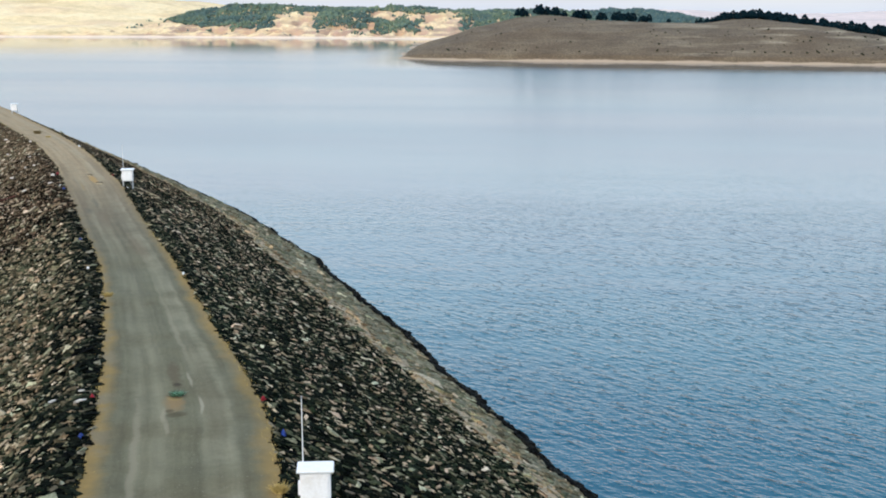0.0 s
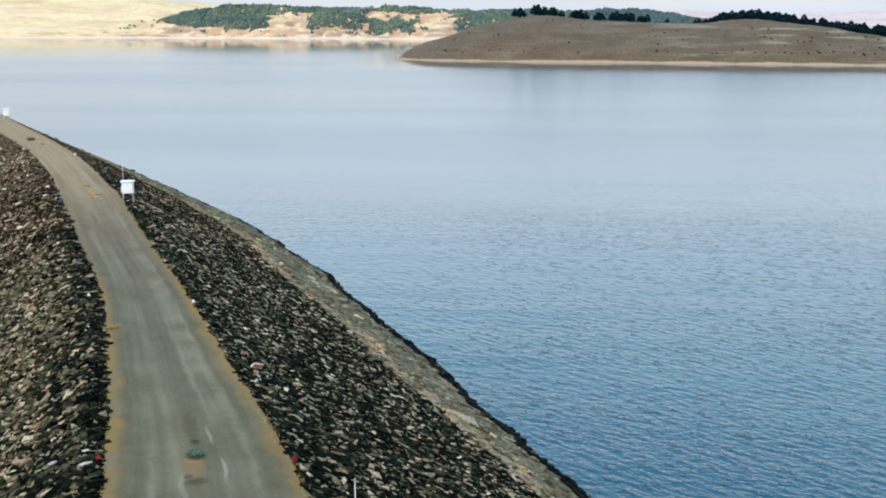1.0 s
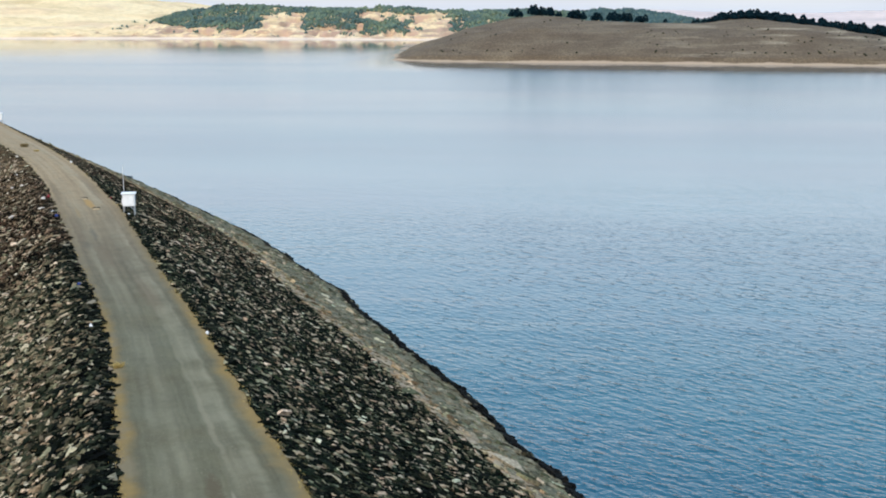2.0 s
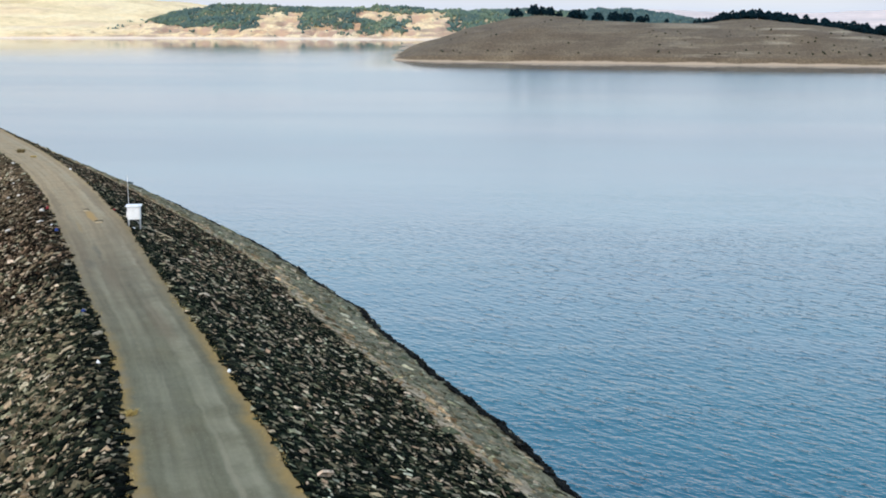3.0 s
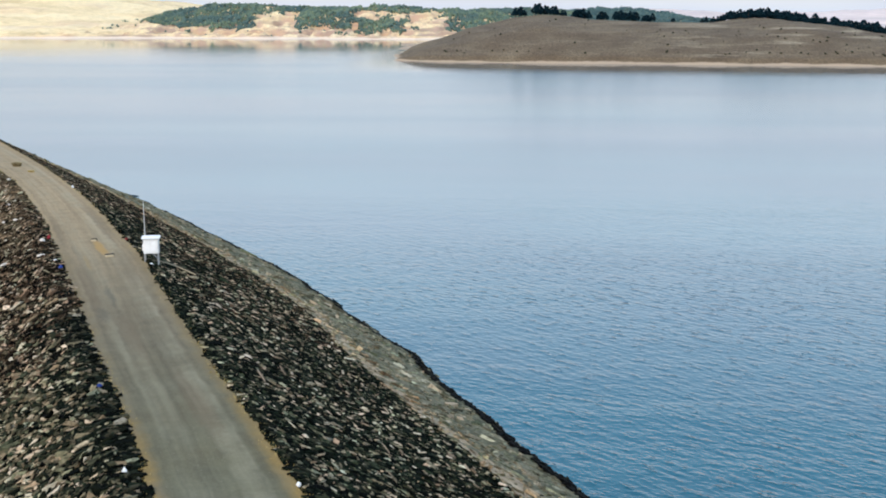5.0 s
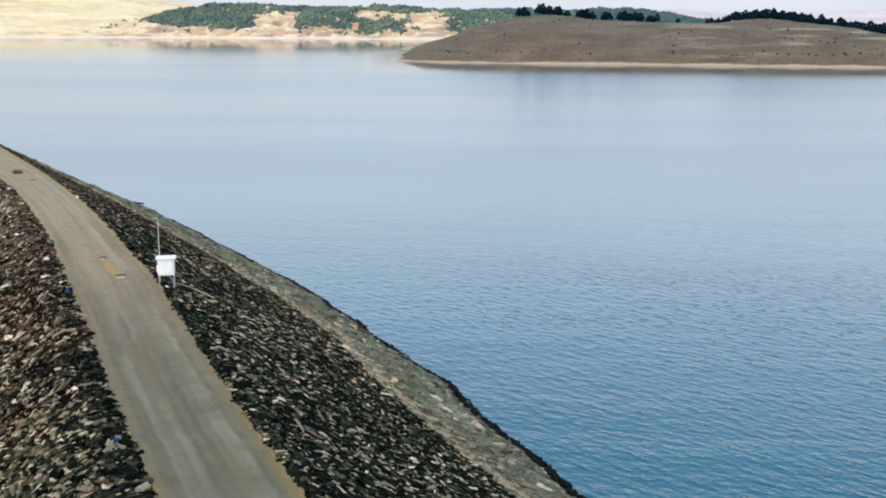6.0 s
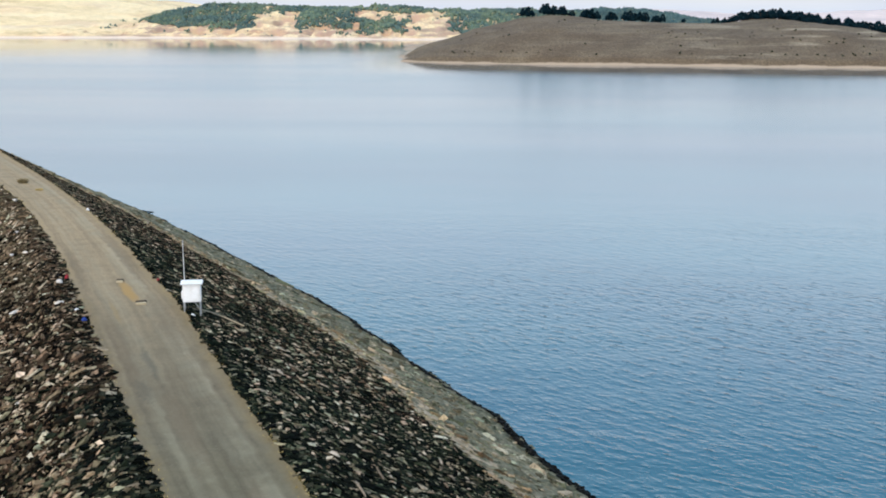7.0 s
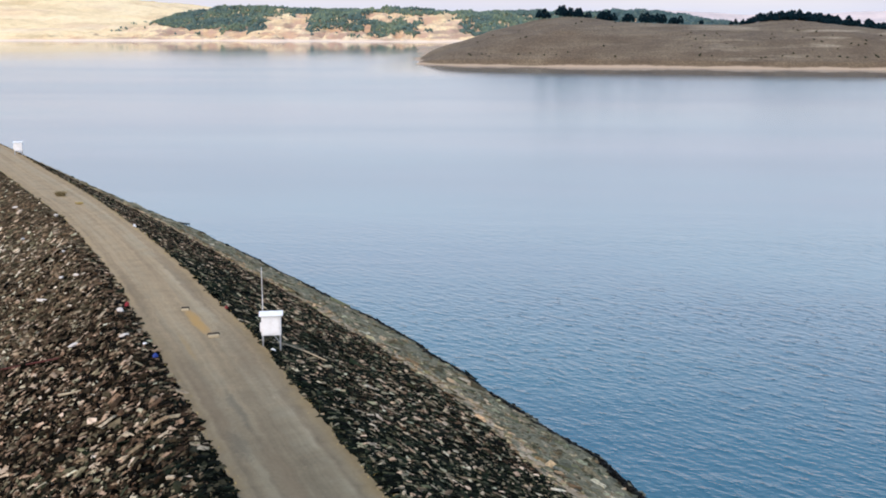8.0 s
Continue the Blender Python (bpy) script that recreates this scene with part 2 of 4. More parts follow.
    c = blot(c, 0.53, 40.25, 0.07, 0.22, (0.23, 0.145, 0.066), 0.8, 2.2)
    c = blot(c, 0.52, 40.36, 0.055, 0.07, OCHRE, 0.9, 1.2)
    c = blot(c, 0.50, 40.44, 0.066, 0.12, (0.03, 0.028, 0.017), 0.9, 1.4)
    c = blot(c, 0.49, 40.68, 0.035, 0.06, (0.05, 0.036, 0.02), 0.95, 1.2)
    c = blot(c, 0.565, 40.08, 0.035, 0.04, (0.085, 0.062, 0.032), 0.8, 1.0)
    c = blot(c, 0.52, 39.99, 0.066, 0.065, (0.07, 0.056, 0.028), 0.9, 1.4)
    c = blot(c, 0.60, 39.98, 0.018, 0.18, (0.29, 0.25, 0.175), 0.55, 2.2)
    c = blot(c, 0.585, 39.75, 0.016, 0.2, (0.28, 0.24, 0.17), 0.5, 1.6)
    c = blot(c, 0.37, 40.16, 0.014, 0.22, (0.32, 0.285, 0.21), 0.7, 1.2)
    c = blot(c, 0.395, 40.8, 0.014, 0.22, (0.31, 0.275, 0.20), 0.6, 1.2)
    c = blot(c, 0.36, 42.4, 0.025, 1.2, (0.24, 0.21, 0.145), 0.45)
    c = blot(c, 0.75, 39.2, 0.025, 1.4, (0.25, 0.215, 0.15), 0.5)
    for u0, v0, ru, rv in ((0.80, 50.6, 0.1, 1.6), (0.25, 51.5, 0.12, 1.2), (0.6, 48.6, 0.1, 0.9), (0.16, 55.0, 0.1, 1.8), (0.85, 54.2, 0.08, 1.5), (0.35, 46.5, 0.12, 1.0)):
        c = blot(c, u0, v0, ru, rv, (0.14, 0.10, 0.060), 0.5)
    c = blot(c, 0.42, 52.85, 0.075, 0.6, (0.36, 0.215, 0.075), 0.95, 2.0)
    c = blot(c, 0.70, 52.0, 0.03, 0.5, OCHRE, 0.4)
    c = blot(c, 0.62, 50.2, 0.05, 0.5, (0.115, 0.10, 0.07), 0.6)
    c = blot(c, 0.78, 49.4, 0.08, 0.35, (0.10, 0.088, 0.062), 0.55)
    c = blot(c, 0.50, 62.1, 0.06, 0.3, OCHRE, 0.6)
    c = blot(c, 0.40, 61.0, 0.06, 0.3, OCHRE, 0.5)
    # dry grass and ochre soil along both margins
    edge = m.maths("MINIMUM", u, m.maths("SUBTRACT", 1.0, u))
    ragged = m.maths("MULTIPLY_ADD", m.noise(0.5, 5, 0.65), 0.2, edge)
    ochre = m.maths("SUBTRACT", 1.0, window(m, ragged, 0.12, 0.25))
    grown = m.maths("SUBTRACT", 0.84, m.maths("MULTIPLY", window(m, v, 44.5, 48.0), m.maths("MULTIPLY_ADD", window(m, u, 0.4, 0.6), 0.14, 0.5)))
    bare = m.maths("MULTIPLY", window(m, m.noise(0.42, 5, 0.6), 0.44, 0.60), m.maths("MULTIPLY_ADD", window(m, u, 0.3, 0.6), 0.6, 0.4))
    dry = m.mix(m.noise(3.1, 5), (0.195, 0.126, 0.044), (0.32, 0.20, 0.062))
    c = m.mix(m.maths("MULTIPLY", ochre, grown), c, m.mix(m.maths("MULTIPLY", bare, 0.75), dry, m.mix(fine, (0.165, 0.135, 0.088), (0.225, 0.185, 0.125))))
    c = m.mix(1.0, c, (1.0, 0.99, 0.93), "MULTIPLY")
    m.bump(m.mix(0.35, fine, m.noise(40, 3)), 0.03, 0.7)
    return m.colour(c)


MAT_ROAD = make_road()


def make_water():
    m = Mat("lake_water", 0.04)
    m.b.inputs["IOR"].default_value = 1.36
    m.b.inputs["Specular IOR Level"].default_value = 0.5
    m.colour(m.ramp(m.noise(0.02, 4, 0.6, m.place((0.5, 1.2, 1), 15)), [(0.35, (0.001, 0.052, 0.088)), (0.65, (0.001, 0.080, 0.108))]))
    g = m.n("ShaderNodeNewGeometry")
    s = m.n("ShaderNodeSeparateXYZ")
    m.link(g.outputs["Position"], s.inputs["Vector"])
    calm = window(m, s.outputs["Y"], 45, 205)
    chop = m.noise(1.4, 3, 0.5, m.place((0.68, 1.35, 1), 48))
    cross = m.noise(2.3, 2, 0.5, m.place((0.7, 1.3, 1), 8))
    swell = m.noise(0.16, 2, 0.5, m.place((0.5, 1.3, 1), 6))
    gust = m.ramp(m.noise(0.02, 5, 0.6, m.place((0.35, 1.5, 1), 8)), [(0.34, grey(0.55)), (0.66, grey(1.15))])
    # short steep wavelets on a flatter surface
    crest = window(m, chop, 0.56, 0.78)
    h = m.maths("MULTIPLY", m.maths("ADD", m.maths("MULTIPLY_ADD", chop, 0.112, m.maths("MULTIPLY", crest, 0.028)), m.maths("MULTIPLY", cross, 0.036)), gust)
    h = m.maths("ADD", h, m.maths("MULTIPLY", swell, 0.10))
    # smoother water in the lee of the peninsula and of the far shore
    ragged = m.maths("MULTIPLY_ADD", m.noise(0.02, 4, 0.6, m.place((0.25, 1.0, 1), 20)), 60.0, -30.0)
    gap = m.maths("SUBTRACT", m.maths("MULTIPLY_ADD", s.outputs["X"], -0.38, 572.0), s.outputs["Y"])
    lee = m.maths("MULTIPLY", m.maths("SUBTRACT", 1.0, window(m, m.maths("ADD", gap, ragged), 45, 115)), window(m, s.outputs["X"], -60, 0))
    lee = m.maths("MAXIMUM", lee, window(m, m.maths("MULTIPLY_ADD", ragged, 2.0, s.outputs["Y"]), 480, 940))
    still = m.maths("MULTIPLY_ADD", lee, -0.76, 1.0)
    m.bump(m.maths("MULTIPLY", m.maths("MULTIPLY", h, still), m.maths("MULTIPLY_ADD", calm, -0.93, 1.0)), 1.0, 1.0)
    # cat's paws: long streaks that the wind roughens
    paws = m.ramp(m.noise(0.011, 5, 0.62, m.place((0.28, 1.6, 1), 6)), [(0.36, grey(0.95)), (0.62, grey(1.07))])
    m.link(m.maths("MULTIPLY", m.maths("MULTIPLY", m.maths("MULTIPLY_ADD", calm, 0.16, 0.05), paws), still), m.b.inputs["Roughness"])
    return m


MAT_WATER = make_water()


def make_soil(name, stops, scale=0.03, speck=0.9, bank=None, bands=None, scarp_shade=None):
    m = Mat(name, 0.95)
    c = m.ramp(m.noise(scale, 7, 0.62), stops)
    c = m.mix(0.5, c, m.ramp(m.noise(speck, 5, 0.7), [(0.3, grey(0.7)), (0.7, grey(1.25))]), "MULTIPLY")
    if bands:
        # contour-like streaks of bleached grass, stronger on the far flank
        g = m.n("ShaderNodeNewGeometry")
        s = m.n("ShaderNodeSeparateXYZ")
        m.link(g.outputs["Position"], s.inputs["Vector"])
        flank = m.maths("MULTIPLY_ADD", window(m, s.outputs["X"], 60, 170), 0.75, 0.12)
        c = m.mix(m.maths("MULTIPLY", window(m, m.noise(0.05, 6, 0.62, m.place((0.5, 0.25, 9.0))), 0.50, 0.64), flank), c, bands)
        c = m.mix(0.75, c, m.ramp(m.noise(1.1, 5, 0.75, m.place((1.0, 0.3, 1.5))), [(0.36, grey(0.6)), (0.5, grey(1.0)), (0.64, grey(1.35))]), "MULTIPLY")
    if scarp_shade:
        g = m.n("ShaderNodeNewGeometry")
        s = m.n("ShaderNodeSeparateXYZ")
        m.link(g.outputs["Normal"], s.inputs["Vector"])
        # steep faces are browned by their normal, as painted shading of the cliffs
        steep_shade = m.maths("SUBTRACT", 1.0, window(m, m.maths("MULTIPLY_ADD", m.noise(0.05, 5), 0.16, s.outputs["Z"]), 0.93, 1.06))
        c = m.mix(m.maths("MULTIPLY", steep_shade, 0.8), c, scarp_shade)
        # brownish pink ledges along the wooded shore, their streaky shade painted in
        ledge_shade = m.noise(0.035, 6, 0.68, m.place((0.7, 0.5, 6.0), 8))
        q = m.n("ShaderNodeSeparateXYZ")
        m.link(g.outputs["Position"], q.inputs["Vector"])
        foot = m.maths("MULTIPLY", m.maths("SUBTRACT", 1.0, window(m, q.outputs["Z"], 4, 12)), window(m, q.outputs["X"], -345, -300))
        c = m.mix(m.maths("MULTIPLY", m.maths("MULTIPLY", window(m, ledge_shade, 0.49, 0.58), foot), 0.75), c, (0.33, 0.215, 0.16))
        strata = m.noise(0.012, 5, 0.6, m.place((0.45, 0.35, 4.0), 12))
        c = m.mix(m.maths("MULTIPLY", window(m, strata, 0.5, 0.66), 0.5), c, (0.60, 0.385, 0.25))
        eroded = window(m, m.noise(0.11, 6, 0.72, m.place((1.0, 0.35, 0.45))), 0.47, 0.60)
        p = m.n("ShaderNodeSeparateXYZ")
        m.link(g.outputs["Position"], p.inputs["Vector"])
        wooded = window(m, p.outputs["X"], -340, -270)
        c = m.mix(m.maths("MULTIPLY", m.maths("MULTIPLY", eroded, wooded), 0.7), c, (0.50, 0.315, 0.225))
    if bank:
        low, high, tone = bank
        g = m.n("ShaderNodeNewGeometry")
        s = m.n("ShaderNodeSeparateXYZ")
        m.link(g.outputs["Position"], s.inputs["Vector"])
        z = m.maths("MULTIPLY_ADD", m.noise(0.05, 5), 3.0, m.maths("ADD", s.outputs["Z"], -0.7))
        c = m.mix(window(m, z, low, high), tone, c)
    m.bump(m.noise(speck * 0.6, 6), 0.6, 0.6)
    return m.colour(c)


MAT_PENINSULA = make_soil("dry_hill_grass", [(0.30, (0.092, 0.064, 0.037)), (0.45, (0.116, 0.081, 0.048)), (0.58, (0.138, 0.099, 0.059)), (0.72, (0.175, 0.130, 0.080))], 0.05, 0.9,
                          (-5.75, -5.0, (0.38, 0.285, 0.195)), (0.30, 0.24, 0.16))
# very light soil tones carry the stronger sunlight on the far hills
MAT_FAR = make_soil("sun_bright_dry_hills", [(0.3, (0.62, 0.45, 0.235)), (0.5, (0.84, 0.63, 0.35)), (0.72, (0.88, 0.72, 0.45))], 0.012, 0.12, bank=(-5.6, -4.2, (0.72, 0.57, 0.43)), scarp_shade=(0.45, 0.27, 0.165))
# pinkish soil with haze mixed into its colour, to melt into the sky
MAT_DISTANT = make_soil("distant_hazed_soil", [(0.3, (0.56, 0.46, 0.42)), (0.7, (0.74, 0.59, 0.52))], 0.004, 0.02)
MAT_VALLEY = make_soil("valley_soil", [(0.3, (0.13, 0.11, 0.06)), (0.7, (0.26, 0.21, 0.12))], 0.02, 0.3)


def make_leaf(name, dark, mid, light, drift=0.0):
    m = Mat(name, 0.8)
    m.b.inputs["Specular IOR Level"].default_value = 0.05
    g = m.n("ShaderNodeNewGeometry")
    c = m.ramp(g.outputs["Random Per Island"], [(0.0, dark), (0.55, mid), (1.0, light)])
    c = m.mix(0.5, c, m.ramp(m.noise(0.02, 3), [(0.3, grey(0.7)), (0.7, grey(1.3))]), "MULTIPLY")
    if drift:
        # darker, bluer drifts put the shading of the groves into the leaf colour
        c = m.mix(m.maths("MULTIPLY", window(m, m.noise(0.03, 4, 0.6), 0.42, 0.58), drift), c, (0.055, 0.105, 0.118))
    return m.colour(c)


MAT_PINE = make_leaf("pine_needles", (0.001, 0.008, 0.013), (0.002, 0.013, 0.019), (0.006, 0.022, 0.027))
# the two far leaf colours are paled and blued in place of haze
MAT_WOOD_FAR = make_leaf("hazed_wood_leaves", (0.085, 0.135, 0.112), (0.125, 0.175, 0.122), (0.19, 0.225, 0.125), 0.6)
MAT_WOOD_HAZE = make_leaf("hazed_blue_green_leaves", (0.045, 0.085, 0.092), (0.065, 0.115, 0.115), (0.10, 0.14, 0.12))
MAT_BUSH = make_leaf("bush_leaves", (0.015, 0.02, 0.012), (0.03, 0.035, 0.02), (0.05, 0.05, 0.03))
MAT_WEED = make_leaf("green_weed", (0.025, 0.075, 0.04), (0.08, 0.19, 0.11), (0.24, 0.40, 0.27))
MAT_SCRUB = make_leaf("olive_scrub", (0.11, 0.082, 0.038), (0.20, 0.15, 0.072), (0.32, 0.25, 0.13))
MAT_STRAW = make_leaf("dry_straw", (0.30, 0.22, 0.075), (0.42, 0.30, 0.10), (0.52, 0.39, 0.16))


def make_plain(name, base, other, rough=0.6, scale=6.0, metal=0.0, bump=0.0):
    m = Mat(name, rough)
    m.b.inputs["Metallic"].default_value = metal
    c = m.mix(window(m, m.noise(scale, 6, 0.7), 0.42, 0.72), base, other)
    c = m.mix(0.25, c, m.ramp(m.noise(scale * 5, 4), [(0.3, grey(0.75)), (0.7, grey(1.15))]), "MULTIPLY")
    if bump:
        m.bump(m.noise(scale * 3, 5), bump)
    return m.colour(c)


MAT_WHITE = make_plain("white_painted_steel", (0.80, 0.79, 0.77), (0.70, 0.67, 0.62), 0.45, 2.2)
MAT_STEEL = make_plain("galvanised_steel", (0.50, 0.51, 0.52), (0.36, 0.36, 0.36), 0.4, 5.0, 0.7)
MAT_SLAB_SHADE = make_plain("slab_shade_dark", (0.05, 0.04, 0.03), (0.025, 0.02, 0.016), 0.9, 5.0, 0.0, 0.01)
MAT_SLAB = make_plain("tan_stone", (0.46, 0.37, 0.23), (0.34, 0.26, 0.15), 0.9, 5.0, 0.0, 0.01)
MAT_RED = make_plain("red_paint", (0.24, 0.004, 0.010), (0.11, 0.004, 0.008), 0.5, 9.0)
MAT_BLUE = make_plain("blue_paint", (0.008, 0.036, 0.20), (0.004, 0.012, 0.07), 0.5, 9.0)
MAT_CHALK = make_plain("white_paint", (0.80, 0.80, 0.78), (0.55, 0.53, 0.49), 0.7, 9.0)
MAT_CHALK_STONE = make_plain("chalky_stone", (0.66, 0.60, 0.52), (0.44, 0.38, 0.31), 0.9, 7.0, 0.0, 0.02)
MAT_RUST = make_plain("rusty_pipe", (0.10, 0.022, 0.016), (0.06, 0.025, 0.018), 0.8, 7.0)
MAT_CONDUIT = make_plain("tan_conduit", (0.42, 0.34, 0.22), (0.28, 0.22, 0.15), 0.8, 4.0)
MAT_BARK = make_plain("pine_bark", (0.09, 0.06, 0.04), (0.05, 0.035, 0.025), 0.95, 4.0, 0.0, 0.03)

# ---------------------------------------------------------------- plan of the dam
# The dam is an arc; places on it are (angle in degrees, metres outward from the road's water-side edge).
ARC_X, ARC_Y, ARC_R = -651.75, -156.94, 674.2
WATER_Z = -7.0


def arc(angle, out):
    a = np.radians(angle)
    return ARC_X + (ARC_R + out) * np.cos(a), ARC_Y + (ARC_R + out) * np.sin(a)


def arc_of(x, y):
    return np.degrees(np.arctan2(y - ARC_Y, x - ARC_X)), np.hypot(x - ARC_X, y - ARC_Y) - ARC_R


def waves(v, seed, size):
    """Smooth one-dimensional noise of about -1 to 1."""
    v = np.asarray(v, float) / size
    g = np.random.default_rng(seed)
    f, p = g.uniform(0.5, 2.3, 6), g.uniform(0, 6.28, 6)
    return sum(np.sin(v * k * 2 + q) for k, q in zip(f, p)) / 3.2


def along(angle):
    return np.radians(angle) * ARC_R


def smooth01(t):
    t = np.clip(t, 0, 1)
    return t * t * (3 - 2 * t)


def road_left(angle):
    base = np.interp(angle, [14, 16.5, 17.0, 17.6, 18.4, 19.1, 19.8, 20.3, 20.9, 21.5, 22.5, 23.2, 23.8, 24.8, 25.5, 26.4, 30],
                     [-6.3, -5.95, -5.5, -5.05, -4.72, -4.45, -4.47, -4.68, -4.72, -4.6, -4.5, -4.2, -4.05, -3.85, -3.8, -4.1, -4.1])
    return base + 0.05 * waves(along(angle), 3, 1.6) + 0.04 * waves(along(angle), 4, 0.6)


def road_right(angle):
    base = np.interp(angle, [14, 16.3, 16.8, 17.1, 17.6, 18.0, 18.7, 19.5, 20.0, 20.5, 21.2, 21.8, 22.2, 22.7, 23.5, 24.3, 25.2, 26.2, 28],
                     [-0.3, -0.1, 0.38, 0.55, 0.28, 0, -0.13, -0.25, -0.47, -0.48, -0.37, -0.15, 0.08, -0.08, 0.12, 0.12, 0.15, 0.2, 0])
    return base + 0.05 * waves(along(angle), 5, 1.6) + 0.04 * waves(along(angle), 6, 0.6)


def water_out(angle):
    base = np.interp(angle, [10, 17, 18.8, 19.7, 20.5, 21.3, 21.75, 22.3, 23.5, 24.1, 24.7, 26, 28, 29, 30.2, 31.3, 36],
                     [15.2, 15.25, 14.85, 15.2, 15.1, 15.25, 15.9, 15.5, 15.55, 15.5, 14.9, 14.2, 13.25, 12.2, 11.0, 11.0, 12.0])
    return base + 0.13 * waves(along(angle), 7, 4.5) + 0.05 * waves(along(angle), 8, 1.2)


def band_in(angle):
    base = np.interp(angle, [10, 17, 18, 18.8, 19.3, 19.8, 20.3, 21, 21.5, 22.1, 22.6, 23.1, 23.6, 24.2, 24.8, 25.5, 26.2, 27, 28, 36],
                     [12.3, 12.3, 11.75, 10.6, 10.2, 10.4, 9.9, 9.5, 9.6, 10.4, 10.3, 9.6, 8.6, 8.1, 7.5, 6.9, 6.5, 5.0, 3.6, 3.2])
    return base + 0.12 * waves(along(angle), 9, 5) + 0.06 * waves(along(angle), 10, 1.4)


def dam_height(angle, out):
    """The height of the dam's surface, without its stones."""
    crest = -0.36 * smooth01((np.asarray(angle) - 23.5) / 5) + 0.2 * smooth01((np.asarray(angle) - 27.8) / 2)
    right = crest + (WATER_Z - crest) * np.maximum(out - 0.1, 0) / water_out(angle)
    left = crest - 0.43 * np.maximum(road_left(angle) - 0.9 - out, 0)
    return np.where(out > -2, right, left)


A0, A1 = 3.0, 47.0


def link(name, mesh, material=None, parent=None, label=""):
    ob = new(name, mesh)
    if material:
        mesh.materials.append(material.m)
    if parent:
        ob.parent = parent
    if label:
        tagged(ob, label)
    return ob


def mesh_of(name, verts, faces, smooth=False):
    """A mesh from arrays; all faces have as many corners as the array has columns."""
    verts, faces = np.asarray(verts, np.float32), np.asarray(faces, np.int32)
    me = bpy.data.meshes.new(name)
    me.vertices.add(len(verts))
    me.vertices.foreach_set("co", verts.ravel())
    k = faces.shape[1]
    me.loops.add(faces.size)
    me.loops.foreach_set("vertex_index", faces.ravel())
    me.polygons.add(len(faces))
    me.polygons.foreach_set("loop_start", np.arange(0, faces.size, k, dtype=np.int32))
    me.polygons.foreach_set("use_smooth", np.full(len(faces), smooth))
    me.update(calc_edges=True)
    me.validate()
    return me


def grid_faces(rows, cols):
    i = np.arange((rows - 1) * cols).reshape(rows - 1, cols)[:, :-1].ravel()
    return np.stack([i, i + 1, i + cols + 1, i + cols], 1)


def strip(name, angles, outs, lift=0.0, rough=0.0, seed=1):
    """A sheet on the dam between the two offsets (functions of the angle) in outs."""
    low, high, count = outs
    t = np.linspace(0, 1, count)
    a = np.repeat(angles[:, None], count, 1)
    o = low(a) + (high(a) - low(a)) * t
    x, y = arc(a, o)
    z = dam_height(a, o) + lift
    if rough:
        z = z + np.random.default_rng(seed).normal(0, rough, z.shape)
    v = np.stack([x, y, z], -1).reshape(-1, 3)
    me = mesh_of(name, v, grid_faces(len(angles), count)[:, ::-1], True)
    return me, a, o, t


def part(name, bm, material, parent=None, label="", smooth=False):
    me = bpy.data.meshes.new(name)
    bm.normal_update()
    for f in bm.faces:
        f.smooth = smooth
    bm.to_mesh(me)
    bm.free()
    return link(name, me, material, parent, label)


def box_bm(w, d, h, z=0.0, bevel=0.0, x=0.0, y=0.0):
    bm = bmesh.new()
    bmesh.ops.create_cube(bm, size=1)
    bmesh.ops.transform(bm, matrix=Matrix.Translation((x, y, z + h / 2)) @ Matrix.Diagonal((w, d, h, 1)), verts=bm.verts)
    if bevel:
        bmesh.ops.bevel(bm, geom=bm.edges[:], offset=bevel, segments=2, affect="EDGES")
    return bm


def tube_bm(points, r0, r1=None, sides=8):
    """A tapered tube along points."""
    bm = bmesh.new()
    r1 = r0 if r1 is None else r1
    pts = [Vector(p) for p in points]
    rings = []
    for i, p in enumerate(pts):
        way = (pts[min(i + 1, len(pts) - 1)] - pts[max(i - 1, 0)]).normalized()
        u = way.orthogonal().normalized()
        w = way.cross(u)
        r = r0 + (r1 - r0) * i / (len(pts) - 1)
        rings.append([bm.verts.new(p + r * (u * math.cos(k * 2 * math.pi / sides) + w * math.sin(k * 2 * math.pi / sides))) for k in range(sides)])
    for a, b in zip(rings, rings[1:]):
        for k in range(sides):
            bm.faces.new((a[k], a[(k + 1) % sides], b[(k + 1) % sides], b[k]))
    bm.faces.new(rings[0][::-1])
    bm.faces.new(rings[-1])
    return bm


# ---------------------------------------------------------------- ground, lake, hills
def bell(x, y, cx, cy, rx, ry):
    return np.exp(-((x - cx) / rx) ** 2 - ((y - cy) / ry) ** 2)


def fractal(x, y, size, seed, octaves=4):
    """Cheap rolling relief of about -1 to 1."""
    g = np.random.default_rng(seed)
    total, amp, s = 0.0, 1.0, size
    for _ in range(octaves):
        for _ in range(3):
            t, p = g.uniform(0, 6.28), g.uniform(0, 6.28)
            total = total + amp / 3 * np.sin((x * np.cos(t) + y * np.sin(t)) / s * 6.28 + p + 1.3 * np.sin((x * np.sin(t) - y * np.cos(t)) / s * 4.1 + p * 2))
        amp, s = amp * 0.5, s * 0.47
    return total


def sheet(name, xs, ys, height, material, smooth=True):
    x, y = np.meshgrid(xs, ys)
    v = np.stack([x, y, height(x, y)], -1).reshape(-1, 3)
    return link(name, mesh_of(name, v, grid_faces(len(ys), len(xs)), smooth), material)


def valley_height(x, y):
    angle, out = arc_of(x, y)
    z = np.where(out > 0, -24.0, -31.0) + 1.5 * fractal(x, y, 260, 5)
    z = z + 75 * bell(x, y, -400, 430, 110, 130) + 90 * bell(x, y, 60, -330, 150, 150) + 60 * smooth01((-np.abs(x + 900) + 420) / 350) * (y > 800)
    return z


